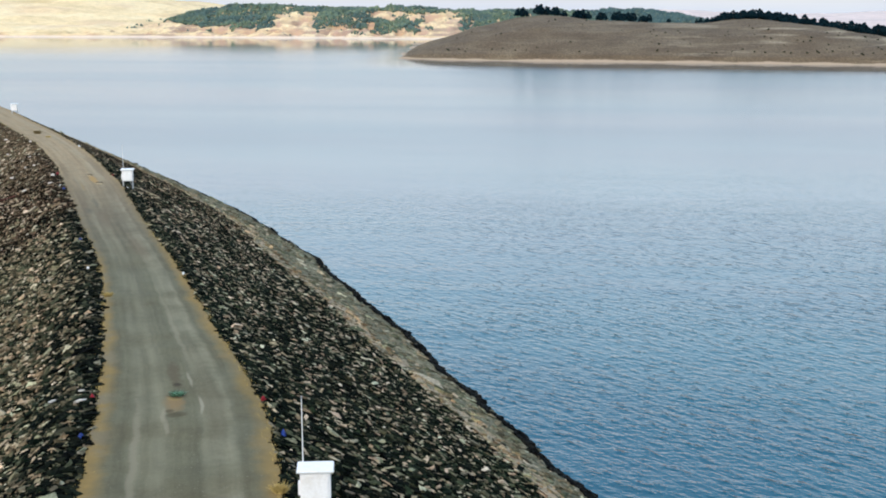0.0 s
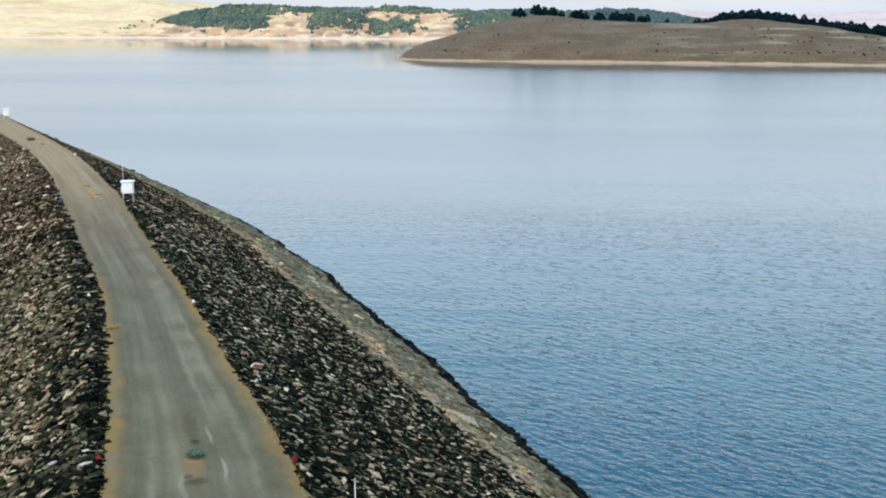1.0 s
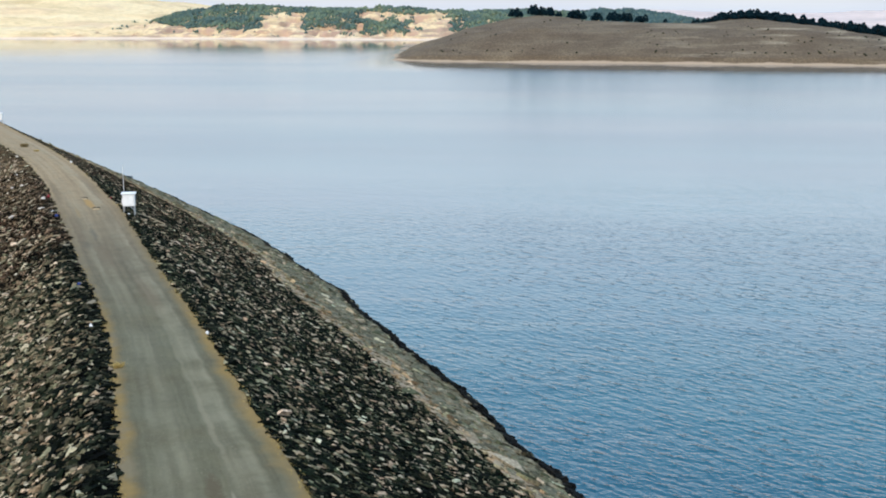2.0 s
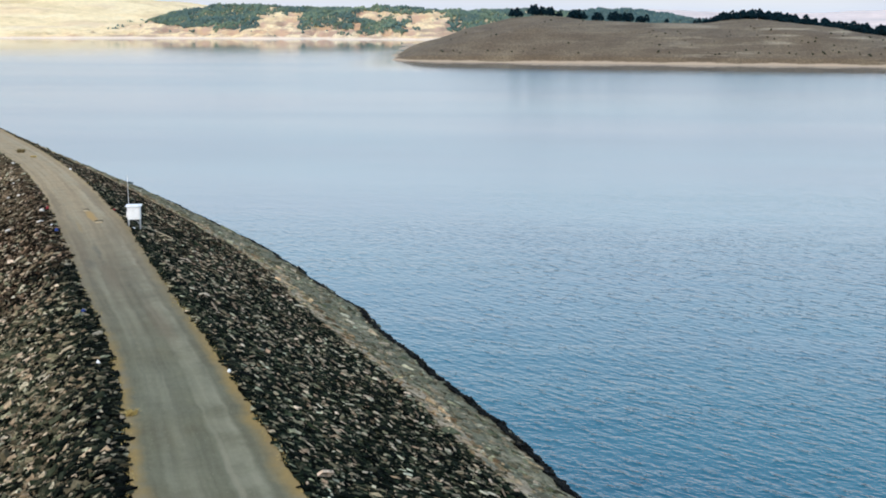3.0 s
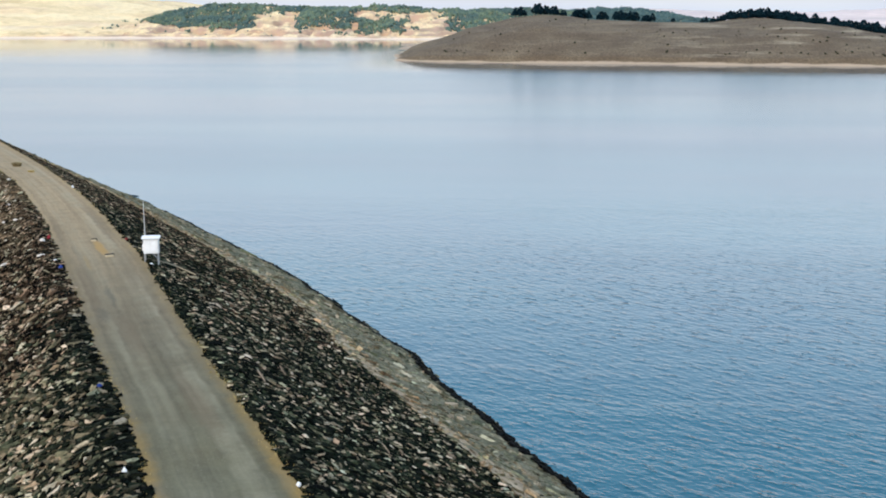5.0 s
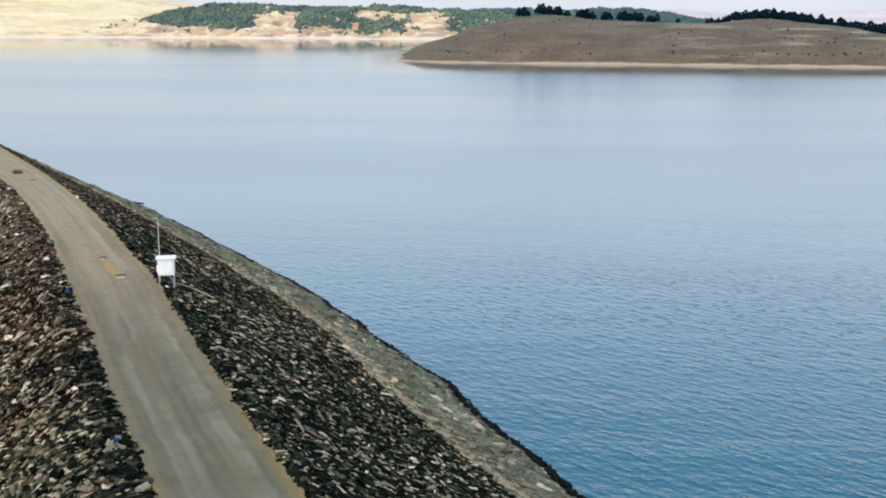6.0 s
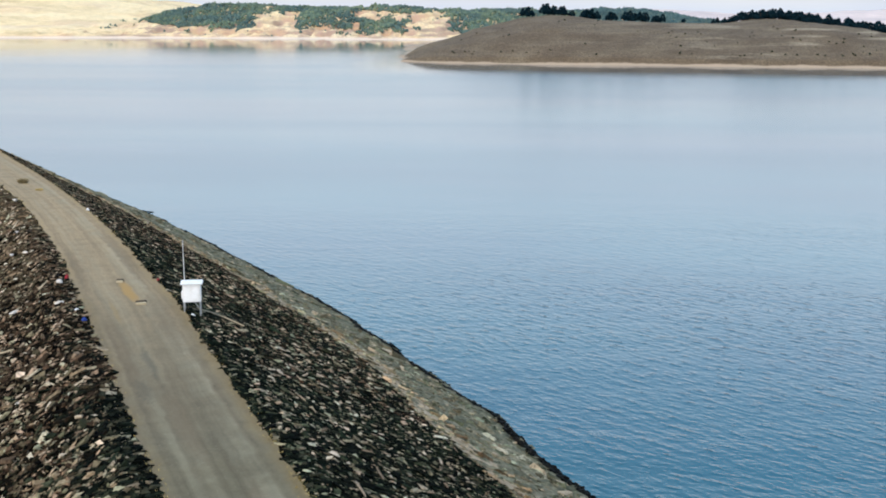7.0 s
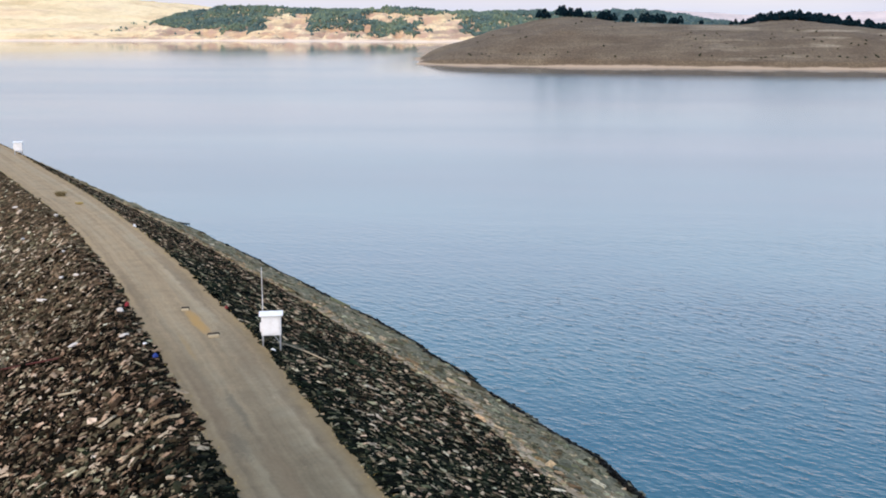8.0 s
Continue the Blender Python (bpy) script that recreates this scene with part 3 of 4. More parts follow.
ground = sheet("ground", np.linspace(-4800, 4800, 241), np.linspace(-3000, 4900, 201), valley_height, MAT_VALLEY)
tagged(ground, "dry brown valley floor and lake bed", "ground", kind="structure")

# the lake: its near side lies just under the dam's face
aa = np.linspace(2, 50, 97)
lx, ly = arc(aa, 11.5 * np.ones_like(aa))
rim = list(zip(lx, ly)) + [(-1600, 900), (-1600, 1500), (-1300, 2600), (2600, 2600), (2600, -1200), (300, -600)]
bm = bmesh.new()
face = bm.faces.new([bm.verts.new((x, y, WATER_Z)) for x, y in rim])
bmesh.ops.triangulate(bm, faces=[face])
bmesh.ops.recalc_face_normals(bm, faces=bm.faces)
if bm.faces[:][0].normal.z < 0:
    bmesh.ops.reverse_faces(bm, faces=bm.faces)
water = part("water", bm, MAT_WATER)
tagged(water, "wind-rippled blue reservoir water reflecting pale sky", "water", kind="structure")


def ridge_height(x):
    return np.interp(x, [-24, -8, 15, 39, 56, 69, 100, 138, 171, 181, 194, 208, 220, 245, 320, 420, 700], [-8.5, -1.8, 5.2, 10.1, 12.3, 11.8, 9, 8.5, 10.6, 9.4, 7.2, 3.6, 1.8, -0.5, 0, 8, 13])


def peninsula_shore(x):
    return np.interp(x, [-60, -19, 0, 50, 95, 145, 180, 240, 400, 720], [600, 587, 568, 549, 534, 518, 507, 488, 432, 272]) + 2.0 * waves(x, 21, 40)


def peninsula_depth(x):
    return 12 + 108 * np.sqrt(np.clip((x + 24) / 90, 0, 1))


def peninsula_height(x, y):
    t = (y - peninsula_shore(x)) / peninsula_depth(x)
    rise = np.where(t < 1, np.sin(np.clip(t, 0, 1) * math.pi / 2) ** 0.9, 1 - 1.05 * smooth01((t - 1) / 1.2))
    z = WATER_Z + (ridge_height(x) - WATER_Z) * rise
    z = z + np.where(t < 0, np.maximum(t, -0.3) * 12, 0) + 0.9 * fractal(x, y, 70, 8) * np.clip(t * 1.5, 0, 1) + 1.6 * smooth01(t / 0.03) * smooth01((1.8 - t) / 0.5) * smooth01((x + 26) / 12)
    z = z - np.where(x < -22, (-22 - x) * 0.6, 0)
    return np.where(t < -0.02, np.minimum(z, WATER_Z - 0.5), z)


peninsula = sheet("ground_peninsula", np.concatenate([np.arange(-40, 330, 2.5), np.arange(330, 720, 12)]), np.concatenate([np.arange(200, 440, 6), np.arange(440, 640, 2.0), np.arange(640, 900, 6)]),
                  peninsula_height, MAT_PENINSULA)
tagged(peninsula, "bare brown grassy peninsula with a pale drawdown bank", "hill", kind="structure")


def far_shore(x):
    return np.interp(x, [-1500, -436, -269, -150, -15, 200, 900], [1220, 1180, 1165, 1122, 1074, 1050, 980]) + 6 * waves(x, 31, 45) + 2.5 * waves(x, 32, 11)


def wood_crest(x):
    return np.interp(x, [-360, -325, -285, -225, -150, -20, 80, 150, 217, 245, 272, 300, 420, 900], [-12, 0, 13, 19.5, 16.5, 16, 12.5, 12, 13.5, 9.5, 2, -1, 2, 8])


def bare_crest(x):
    return np.interp(x, [-1500, -1000, -690, -475, -380, -200, 200, 1500], [66, 61, 52, 35, 23, 7, 3, 3])


def far_height(x, y):
    d = y - far_shore(x)
    front = (wood_crest(x) - WATER_Z) * smooth01(d / 190) ** 0.8 * (1 - 0.45 * smooth01((d - 220) / 300))
    back = (bare_crest(x) - WATER_Z) * smooth01((d + 40) / 640)
    z = WATER_Z + np.maximum(front, back) + (5.0 + (4.2 * np.abs(fractal(x, y, 60, 14)) - 2.8) * (1 - smooth01((d - 20) / 60))) * smooth01(d / 14)
    gully = np.abs(fractal(x, y * 0.45, 40, 12))
    z = z - 6.0 * (0.22 + 0.78 * smooth01((x + 420) / 120)) * (1 + 0.8 * bell(x, y, -90, 1150, 110, 90)) * gully * smooth01(d / 30) + 2.5 * fractal(x, y, 130, 13) * smooth01(d / 120)
    return np.where(d < 0, WATER_Z - 2 + np.maximum(d, -40) * 0.1, z)


far_hills = sheet("ground_far_hills", np.concatenate([np.arange(-1500, -560, 14), np.arange(-560, 346, 4.0)]),
                  np.concatenate([np.arange(960, 1050, 12), np.arange(1050, 1330, 4.0), np.arange(1330, 1900, 14), np.arange(1900, 2500, 60)]), far_height, MAT_FAR)
tagged(far_hills, "pale sunlit dry hills with eroded cliffs along the far shore", "hill", kind="structure")

distant = sheet("ground_distant_hills", np.linspace(-3200, 3200, 161), np.linspace(3000, 4600, 33),
                lambda x, y: -30 + (50 + 14 * fractal(x, y, 900, 17)) * np.sin(np.clip((y - 3000) / 1600, 0, 1) * math.pi), MAT_DISTANT)
tagged(distant, "low reddish bare hills on the horizon, paled for haze", "hill", kind="structure")

# ---------------------------------------------------------------- the dam
fine = np.arange(14.5, 32.0, 0.03)
angles = np.concatenate([np.arange(A0, 14.5, 0.25), fine, np.arange(32.0, A1, 0.25)])
me, a, o, t = strip("road", angles, (road_left, road_right, 13))
rut = 0.03 * (np.exp(-((t - 0.29) / 0.05) ** 2) + np.exp(-((t - 0.62) / 0.06) ** 2))
co = np.empty(len(me.vertices) * 3, np.float32)
me.vertices.foreach_get("co", co)
co = co.reshape(-1, 3)
co[:, 2] += (0.012 * fractal(co[:, 0], co[:, 1], 5, 41, 3) * np.tile(np.sin(t * math.pi), len(angles)) - np.tile(rut, len(angles)) + 0.05)
me.vertices.foreach_set("co", co.ravel())
layer = me.uv_layers.new(name="plan")
uv = np.stack([np.tile(1 - t, len(angles)), np.repeat(along(angles) / 5.0, len(t))], 1).astype(np.float32)
index = np.empty(len(me.loops), np.int32)
me.loops.foreach_get("vertex_index", index)
layer.data.foreach_set("uv", uv[index].ravel())
road = link("road", me, MAT_ROAD)
tagged(road, "grey compacted gravel road with ochre grassy margins on the dam crest", "road", kind="structure")

middle = angles[(angles > 12.9) & (angles < 31.1)]
ends = (angles[angles < 13.2], angles[angles > 30.9])
# this bed and the downstream one show as painted shade between the stones
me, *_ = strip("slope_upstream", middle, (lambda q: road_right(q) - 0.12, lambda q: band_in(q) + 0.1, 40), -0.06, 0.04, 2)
slope_up = link("slope_upstream", me, MAT_GAP_BED)
tagged(slope_up, "upstream dam slope of dark broken riprap", "slope", kind="structure")
beyond = angles[(angles > 22.5) & (angles < 31.1)]
me, *_ = strip("slope_upstream_upper", beyond, (lambda q: road_right(q) + 0.2, lambda q: band_in(q) - 0.1, 40), -0.015, 0.03, 12)
tagged(link("slope_upstream_upper", me, MAT_BED_OLIVE), "upstream dam slope of olive brown rubble", "slope", kind="structure")
for some in ends:
    me, *_ = strip("slope_upstream_end", some, (lambda q: road_right(q) - 0.12, lambda q: band_in(q) + 0.1, 40), 0.02, 0.07, 2)
    tagged(link("slope_upstream_end", me, MAT_RUBBLE), "upstream dam slope of brown broken rubble", "slope", kind="structure")
me, *_ = strip("shore_band", angles, (band_in, lambda q: water_out(q) + 6, 40), 0.02, 0.07, 3)
shore = link("shore_band", me, MAT_GRAVEL)
tagged(shore, "bleached grey gravel drawdown band above the waterline", "shore", kind="structure")
me, *_ = strip("shore_path", fine, (lambda q: band_in(q) - 0.05, lambda q: band_in(q) + 0.95 + 0.35 * waves(along(q), 23, 3.5) + 0.12 * waves(along(q), 24, 0.7), 8), 0.07, 0.03, 7)
tagged(link("shore_path", me, MAT_TAN), "tan gravel strip along the top of the shore band", "shore", kind="structure")
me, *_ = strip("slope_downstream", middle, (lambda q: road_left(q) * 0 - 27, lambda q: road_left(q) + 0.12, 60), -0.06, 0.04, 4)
slope_down = link("slope_downstream", me, MAT_GAP_BED)
tagged(slope_down, "downstream dam slope of brown broken riprap", "slope", kind="structure")
me, *_ = strip("slope_downstream_upper", beyond, (lambda q: road_left(q) * 0 - 26, lambda q: road_left(q) - 0.5, 60), -0.015, 0.03, 14)
tagged(link("slope_downstream_upper", me, MAT_BED_BROWN), "downstream dam slope of earthy brown rubble", "slope", kind="structure")
me, *_ = strip("slope_downstream_lower", angles, (lambda q: road_left(q) * 0 - 78, lambda q: road_left(q) * 0 - 27, 50), 0.02, 0.07, 5)
slope_low = link("slope_downstream_lower", me, MAT_RUBBLE)
tagged(slope_low, "lower downstream dam slope of brown broken rubble", "slope", kind="structure")
for some in ends:
    me, *_ = strip("slope_downstream_end", some, (lambda q: road_left(q) * 0 - 27, lambda q: road_left(q) + 0.12, 40), 0.02, 0.07, 6)
    tagged(link("slope_downstream_end", me, MAT_RUBBLE), "downstream dam slope of brown broken rubble", "slope", kind="structure")

# ---------------------------------------------------------------- riprap
CUBE_V = np.array([(x, y, z) for z in (-1, 1) for y in (-1, 1) for x in (-1, 1)], float)
CUBE_F = np.array([(4, 5, 7, 6), (0, 1, 5, 4), (1, 3, 7, 5), (3, 2, 6, 7), (2, 0, 4, 6)])


def stones(count, g, sizes, flat=0.62):
    """Vertices (count, 8, 3) of broken stones about their own middles."""
    v = CUBE_V[None] * g.uniform(0.62, 1.12, (count, 8, 1)) + g.uniform(-0.3, 0.3, (count, 8, 3))
    v[:, 4:, :2] *= g.uniform(0.62, 1.0, (count, 1, 1))
    v *= np.stack([sizes * g.uniform(1.0, 1.95, count), sizes * g.uniform(0.52, 0.9, count), sizes * g.uniform(0.7, 1.1, count) * flat], 1)[:, None] * 0.5
    return v


def turned(v, g, tip, heading=None):
    """Turns each stone about z, at random or near a heading, after tipping it by about tip radians."""
    n = len(v)
    a, b, c = g.normal(0, tip, n), g.normal(0, tip, n), g.uniform(0, 6.283, n) if heading is None else g.normal(heading, 0.65, n)
    ca, sa, cb, sb, cc, sc = (f(q)[:, None] for q in (a, b, c) for f in (np.cos, np.sin))
    x, y, z = v[..., 0], v[..., 1], v[..., 2]
    y, z = y * ca - z * sa, y * sa + z * ca
    x, z = x * cb + z * sb, -x * sb + z * cb
    return np.stack([x * cc - y * sc, x * sc + y * cc, z], -1)


def strew(name, count, g, span, low, high, size, material, label, lift=0.1, tip=0.2, flat=0.38, spread=0.24):
    """Stones strewn over the dam between two offsets and two angles, as one object."""
    angle = g.uniform(span[0], span[1], count)
    w = g.uniform(0, 1, count)
    out = low(angle) + (high(angle) - low(angle)) * w
    sizes = size * np.exp(g.normal(0, spread, count))
    v = turned(stones(count, g, sizes, flat), g, tip, radians(8))
    x, y = arc(angle, out)
    z = dam_height(angle, out) + lift * sizes
    # stones lie along the slope that they rest on
    a = np.radians(angle)[:, None]
    fall = (dam_height(angle, out + 0.5) - dam_height(angle, out - 0.5))[:, None]
    v[..., 2] += fall * (v[..., 0] * np.cos(a) + v[..., 1] * np.sin(a))
    v += np.stack([x, y, z], 1)[:, None]
    f = (np.arange(count)[:, None, None] * 8 + CUBE_F).reshape(-1, 4)
    ob = link(name, mesh_of(name, v.reshape(-1, 3), f), material)
    return tagged(ob, label, "stones", kind="stuff")


rng = np.random.default_rng(11)
NEAR = (15.2, 24.0)
FAR = (24.0, 31.0)
UP = "broken riprap stones on the upstream slope"
DOWN = "broken riprap stones on the downstream slope"
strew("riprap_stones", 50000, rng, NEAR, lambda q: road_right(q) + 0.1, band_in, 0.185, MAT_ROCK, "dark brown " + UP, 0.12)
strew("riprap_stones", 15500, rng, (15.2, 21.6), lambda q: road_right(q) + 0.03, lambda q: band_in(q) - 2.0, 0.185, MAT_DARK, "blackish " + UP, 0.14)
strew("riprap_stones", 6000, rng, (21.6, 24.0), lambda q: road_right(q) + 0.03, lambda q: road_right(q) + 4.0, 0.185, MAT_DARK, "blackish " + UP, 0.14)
strew("riprap_stones", 9000, rng, FAR, lambda q: road_right(q) + 0.25, band_in, 0.17, MAT_ROCK, "brown " + UP, 0.04)
strew("riprap_stones", 12000, rng, FAR, lambda q: road_right(q) + 0.25, band_in, 0.17, MAT_UMBER, "umber brown " + UP, 0.05)
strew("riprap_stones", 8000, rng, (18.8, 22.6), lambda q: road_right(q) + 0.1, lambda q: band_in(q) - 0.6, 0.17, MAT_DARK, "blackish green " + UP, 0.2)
strew("riprap_stones", 5000, rng, (21.2, 24.0), lambda q: road_right(q) + 2.0, lambda q: band_in(q) - 0.2, 0.18, MAT_UMBER, "small umber " + UP, 0.2)
strew("riprap_stones", 27000, rng, (15.2, 20.5), lambda q: road_left(q) - 15, lambda q: road_left(q) - 0.7, 0.21, MAT_PALE, "brown and pale " + DOWN, 0.12, 0.3, 0.55)
strew("riprap_stones", 15500, rng, (20.3, 22.9), lambda q: road_left(q) - 15, lambda q: road_left(q) - 0.7, 0.195, MAT_UMBER, "umber brown " + DOWN, 0.12, 0.3, 0.55)
strew("riprap_stones", 8000, rng, (22.7, 24.1), lambda q: road_left(q) - 15, lambda q: road_left(q) - 0.6, 0.2, MAT_BROWN, "weathered brown " + DOWN, 0.12, 0.3, 0.55)
strew("riprap_stones", 6500, rng, NEAR, lambda q: road_left(q) - 24, lambda q: road_left(q) - 14, 0.45, MAT_PALE, "brown " + DOWN, 0.12)
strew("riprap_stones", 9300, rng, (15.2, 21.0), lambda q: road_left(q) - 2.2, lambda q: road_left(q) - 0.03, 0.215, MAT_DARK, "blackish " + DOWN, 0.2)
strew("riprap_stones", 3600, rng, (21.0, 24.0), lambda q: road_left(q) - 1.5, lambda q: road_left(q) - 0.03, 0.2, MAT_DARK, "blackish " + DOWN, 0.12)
strew("riprap_stones", 2200, rng, (21.0, 24.0), lambda q: road_left(q) - 1.5, lambda q: road_left(q) - 0.03, 0.2, MAT_UMBER, "umber " + DOWN, 0.3)
strew("riprap_stones", 22000, rng, FAR, lambda q: road_left(q) - 14, lambda q: road_left(q) - 0.1, 0.23, MAT_BROWN, "brown weathered " + DOWN, 0.12)
strew("riprap_stones", 3500, rng, (13, 15.2), lambda q: road_left(q) - 20, lambda q: road_left(q) - 0.3, 0.36, MAT_PALE, "brown loose " + DOWN, 0.1)
strew("riprap_stones", 2500, rng, (13, 15.2), lambda q: road_right(q) + 0.3, band_in, 0.33, MAT_ROCK, "dark loose " + UP, 0.1)
strew("riprap_stones", 6500, rng, (17.5, 21.5), lambda q: road_left(q) - 13, lambda q: road_left(q) - 1.2, 0.14, MAT_PALE, "small pale splinters among the " + DOWN, 0.5, 0.5, 0.4, 0.35)
strew("riprap_stones", 6000, rng, (20.5, 24.5), lambda q: road_left(q) - 12, lambda q: road_left(q) - 0.8, 0.13, MAT_UMBER, "small umber splinters among the " + DOWN, 0.6, 0.5, 0.4, 0.35)
strew("riprap_stones", 1500, rng, (20.5, 25.5), lambda q: road_left(q) - 12, lambda q: road_left(q) - 0.8, 0.13, MAT_SPLINTER, "whitish splinters among the " + DOWN, 0.7, 0.5, 0.3, 0.35)
strew("riprap_stones", 1700, rng, (16.0, 22.0), lambda q: road_right(q) + 0.6, lambda q: band_in(q) - 0.2, 0.125, MAT_SPLINTER, "whitish splinters among the " + UP, 0.8, 0.4, 0.25, 0.35)
strew("shore_stones", 9000, rng, (15.2, 30), band_in, lambda q: water_out(q) - 0.3, 0.22, MAT_SHORE, "bleached grey stones bedded in the shore band", 0.03, 0.2, 0.45, 0.4)
strew("shore_stones", 5200, rng, (15.2, 30), lambda q: band_in(q) - 0.2, lambda q: band_in(q) + 1.3, 0.14, MAT_TAN_STONE, "tan stones along the upper edge of the shore band", 0.25, 0.25, 0.45, 0.4)
strew("waterline_stones", 5200, rng, (15.2, 21.6), lambda q: water_out(q) - 0.36 - 0.12 * waves(along(q), 61, 1.7), lambda q: water_out(q) + 0.16, 0.2, MAT_WET, "wet black stones along the waterline", 0.3, 0.3, 0.6)
strew("waterline_stones", 6000, rng, (21.5, 31), lambda q: water_out(q) - 0.3 - 0.16 * waves(along(q), 62, 2.6), lambda q: water_out(q) + 0.14, 0.18, MAT_WET, "thin broken line of wet black stones", 0.2, 0.25, 0.5)
spur = np.random.default_rng(63)
v = turned(stones(46, spur, spur.uniform(0.14, 0.24, 46), 0.5), spur, 0.2)
k = spur.uniform(0, 1, 46)
x, y = arc(28.2 - 0.17 * k, 13.0 + 1.1 * k + spur.normal(0, 0.06, 46))
v += np.stack([x, y, WATER_Z + 0.03 + 0 * k], 1)[:, None]
ob = link("waterline_stones", mesh_of("waterline_stones", v.reshape(-1, 3), (np.arange(46)[:, None, None] * 8 + CUBE_F).reshape(-1, 4)), MAT_WET)
tagged(ob, "wet black stones of a small spur in the water", "stones", kind="stuff")

# ---------------------------------------------------------------- trees and woods
ICO = bmesh.new()
bmesh.ops.create_icosphere(ICO, subdivisions=1, radius=1)
ICO.verts.ensure_lookup_table()
ICO_V = np.array([v.co[:] for v in ICO.verts])
ICO_F = np.array([[v.index for v in f.verts] for f in ICO.faces])
ICO.free()


OCT_V = np.array([(1, 0, 0), (0, 1, 0), (-1, 0, 0), (0, -1, 0), (0, 0, 1), (0, 0, -1)], float)
OCT_F = np.array([(0, 1, 4), (1, 2, 4), (2, 3, 4), (3, 0, 4), (1, 0, 5), (2, 1, 5), (3, 2, 5), (0, 3, 5)])


def clumps(name, centres, sizes, g, squash=0.8, ICO_V=ICO_V, ICO_F=ICO_F):
    """One mesh of ragged leaf clumps."""
    n = len(centres)
    v = ICO_V[None] * g.uniform(0.55, 1.25, (n, len(ICO_V), 1)) * np.asarray(sizes)[:, None, None]
    v[..., 2] *= squash
    v = turned(v, g, 0.5) + np.asarray(centres)[:, None]
    f = (np.arange(n)[:, None, None] * len(ICO_V) + ICO_F).reshape(-1, 3)
    return mesh_of(name, v.reshape(-1, 3), f)


def pine_tree(seed, height, spread):
    g = np.random.default_rng(seed)
    tree = new("pine_tree")
    trunk = part("trunk", tube_bm([(0, 0, -0.4), (0.05, 0.02, height * 0.4), (0, 0.05, height * 0.93)], 0.17, 0.04, 7), MAT_BARK, tree)
    centres, sizes = [], []
    for k in range(70):
        z = height * (0.16 + 0.84 * g.uniform(0, 1) ** 0.9)
        reach = spread * (1 - (z / height) ** 2.6) * g.uniform(0.25, 1.0) ** 0.6 + 0.1
        b = g.uniform(0, 6.283)
        centres.append((math.cos(b) * reach, math.sin(b) * reach, z))
        sizes.append(spread * 0.36 * (1.15 - 0.55 * z / height) * g.uniform(0.7, 1.3))
    link("crown", clumps("crown", centres, sizes, g, 0.65), MAT_PINE, tree)
    for k in range(6):
        b, z = k * 1.1, height * (0.2 + 0.09 * k)
        part("limb", tube_bm([(0, 0, z), (math.cos(b) * spread * 0.6, math.sin(b) * spread * 0.6, z + 0.3)], 0.05, 0.015, 5), MAT_BARK, tree)
    return tagged(tree, "dark green bushy pine on the peninsula ridge", "tree", "pines along the peninsula ridge")


def land(x, y):
    return float(peninsula_height(np.array([x * 1.0]), np.array([y * 1.0]))[0])


rnd = random.Random(5)
kinds = [pine_tree(60 + k, h, s) for k, (h, s) in enumerate([(5.4, 2.1), (4.9, 2.0), (5.9, 2.1), (4.5, 2.1)])]
spots = []
for x0, x1, count, tall in ((41, 47.5, 4, 0.85), (52, 60, 6, 1.05), (62, 65, 3, 0.95), (67, 69.5, 2, 0.7), (74.5, 82.5, 6, 1.0), (87, 90.5, 3, 0.9), (95, 101, 4, 0.95), (102.5, 106.5, 3, 0.95), (109, 114.5, 4, 0.8), (123, 126, 2, 0.5), (138, 148, 5, 0.55)):
    spots += [(x0 + (x1 - x0) * (k + rnd.uniform(0.3, 0.7)) / count, rnd.uniform(-1, 3), tall * rnd.uniform(0.88, 1.1)) for k in range(count)]
spots += [(149 + 104 * (k + rnd.uniform(0, 1)) / 255, rnd.uniform(-3, 22), rnd.uniform(0.85, 1.08) * min(1.0, 0.6 + k / 30) * (0.76 + 0.32 * min(1.0, k / 130))) for k in range(255)]
for k, (x, back, s) in enumerate(spots):
    y = float(peninsula_shore(x) + peninsula_depth(x)) * 1.0 + 4 + back
    m = Matrix.Translation((x, y, land(x, y) - 0.1)) @ Matrix.Rotation(rnd.uniform(0, 6.28), 4, "Z") @ Matrix.Scale(s, 4)
    if k < 4:
        kinds[k].matrix_basis = m
    else:
        tree = copy_thing(kinds[k % 4], Matrix())
        tree.matrix_basis = m


def bush(seed):
    g = np.random.default_rng(seed)
    c = [(g.normal(0, 0.35), g.normal(0, 0.35), 0.25 + abs(g.normal(0, 0.25))) for _ in range(14)]
    return tagged(link("bush", clumps("bush", c, g.uniform(0.2, 0.42, 14), g), MAT_BUSH), "small dark thorn bush on dry grass", "bush", "bushes on the peninsula slope")


shrubs = [bush(80), bush(81)]
for k in range(110):
    x = rnd.choice([rnd.uniform(0, 235), rnd.uniform(120, 235)])
    y = float(peninsula_shore(x)) + rnd.choice([rnd.uniform(8, 14), rnd.uniform(8, 70), rnd.uniform(8, 90)])
    m = Matrix.Translation((x, y, land(x, y))) @ Matrix.Rotation(rnd.uniform(0, 6.28), 4, "Z") @ Matrix.Scale(rnd.uniform(0.35, 0.85), 4)
    ob = shrubs[k] if k < 2 else shrubs[k % 2].copy()
    if k >= 2:
        scene.collection.objects.link(ob)
    ob.matrix_basis = m

# woods on the far shore: groves on the slopes, with bare eroded cliffs between them
g = np.random.default_rng(33)
n = 105000
x = g.uniform(-345, 330, n)
d = 16 + 300 * g.uniform(0, 1, n) ** 1.1
y = far_shore(x) + d
z = far_height(x, y)


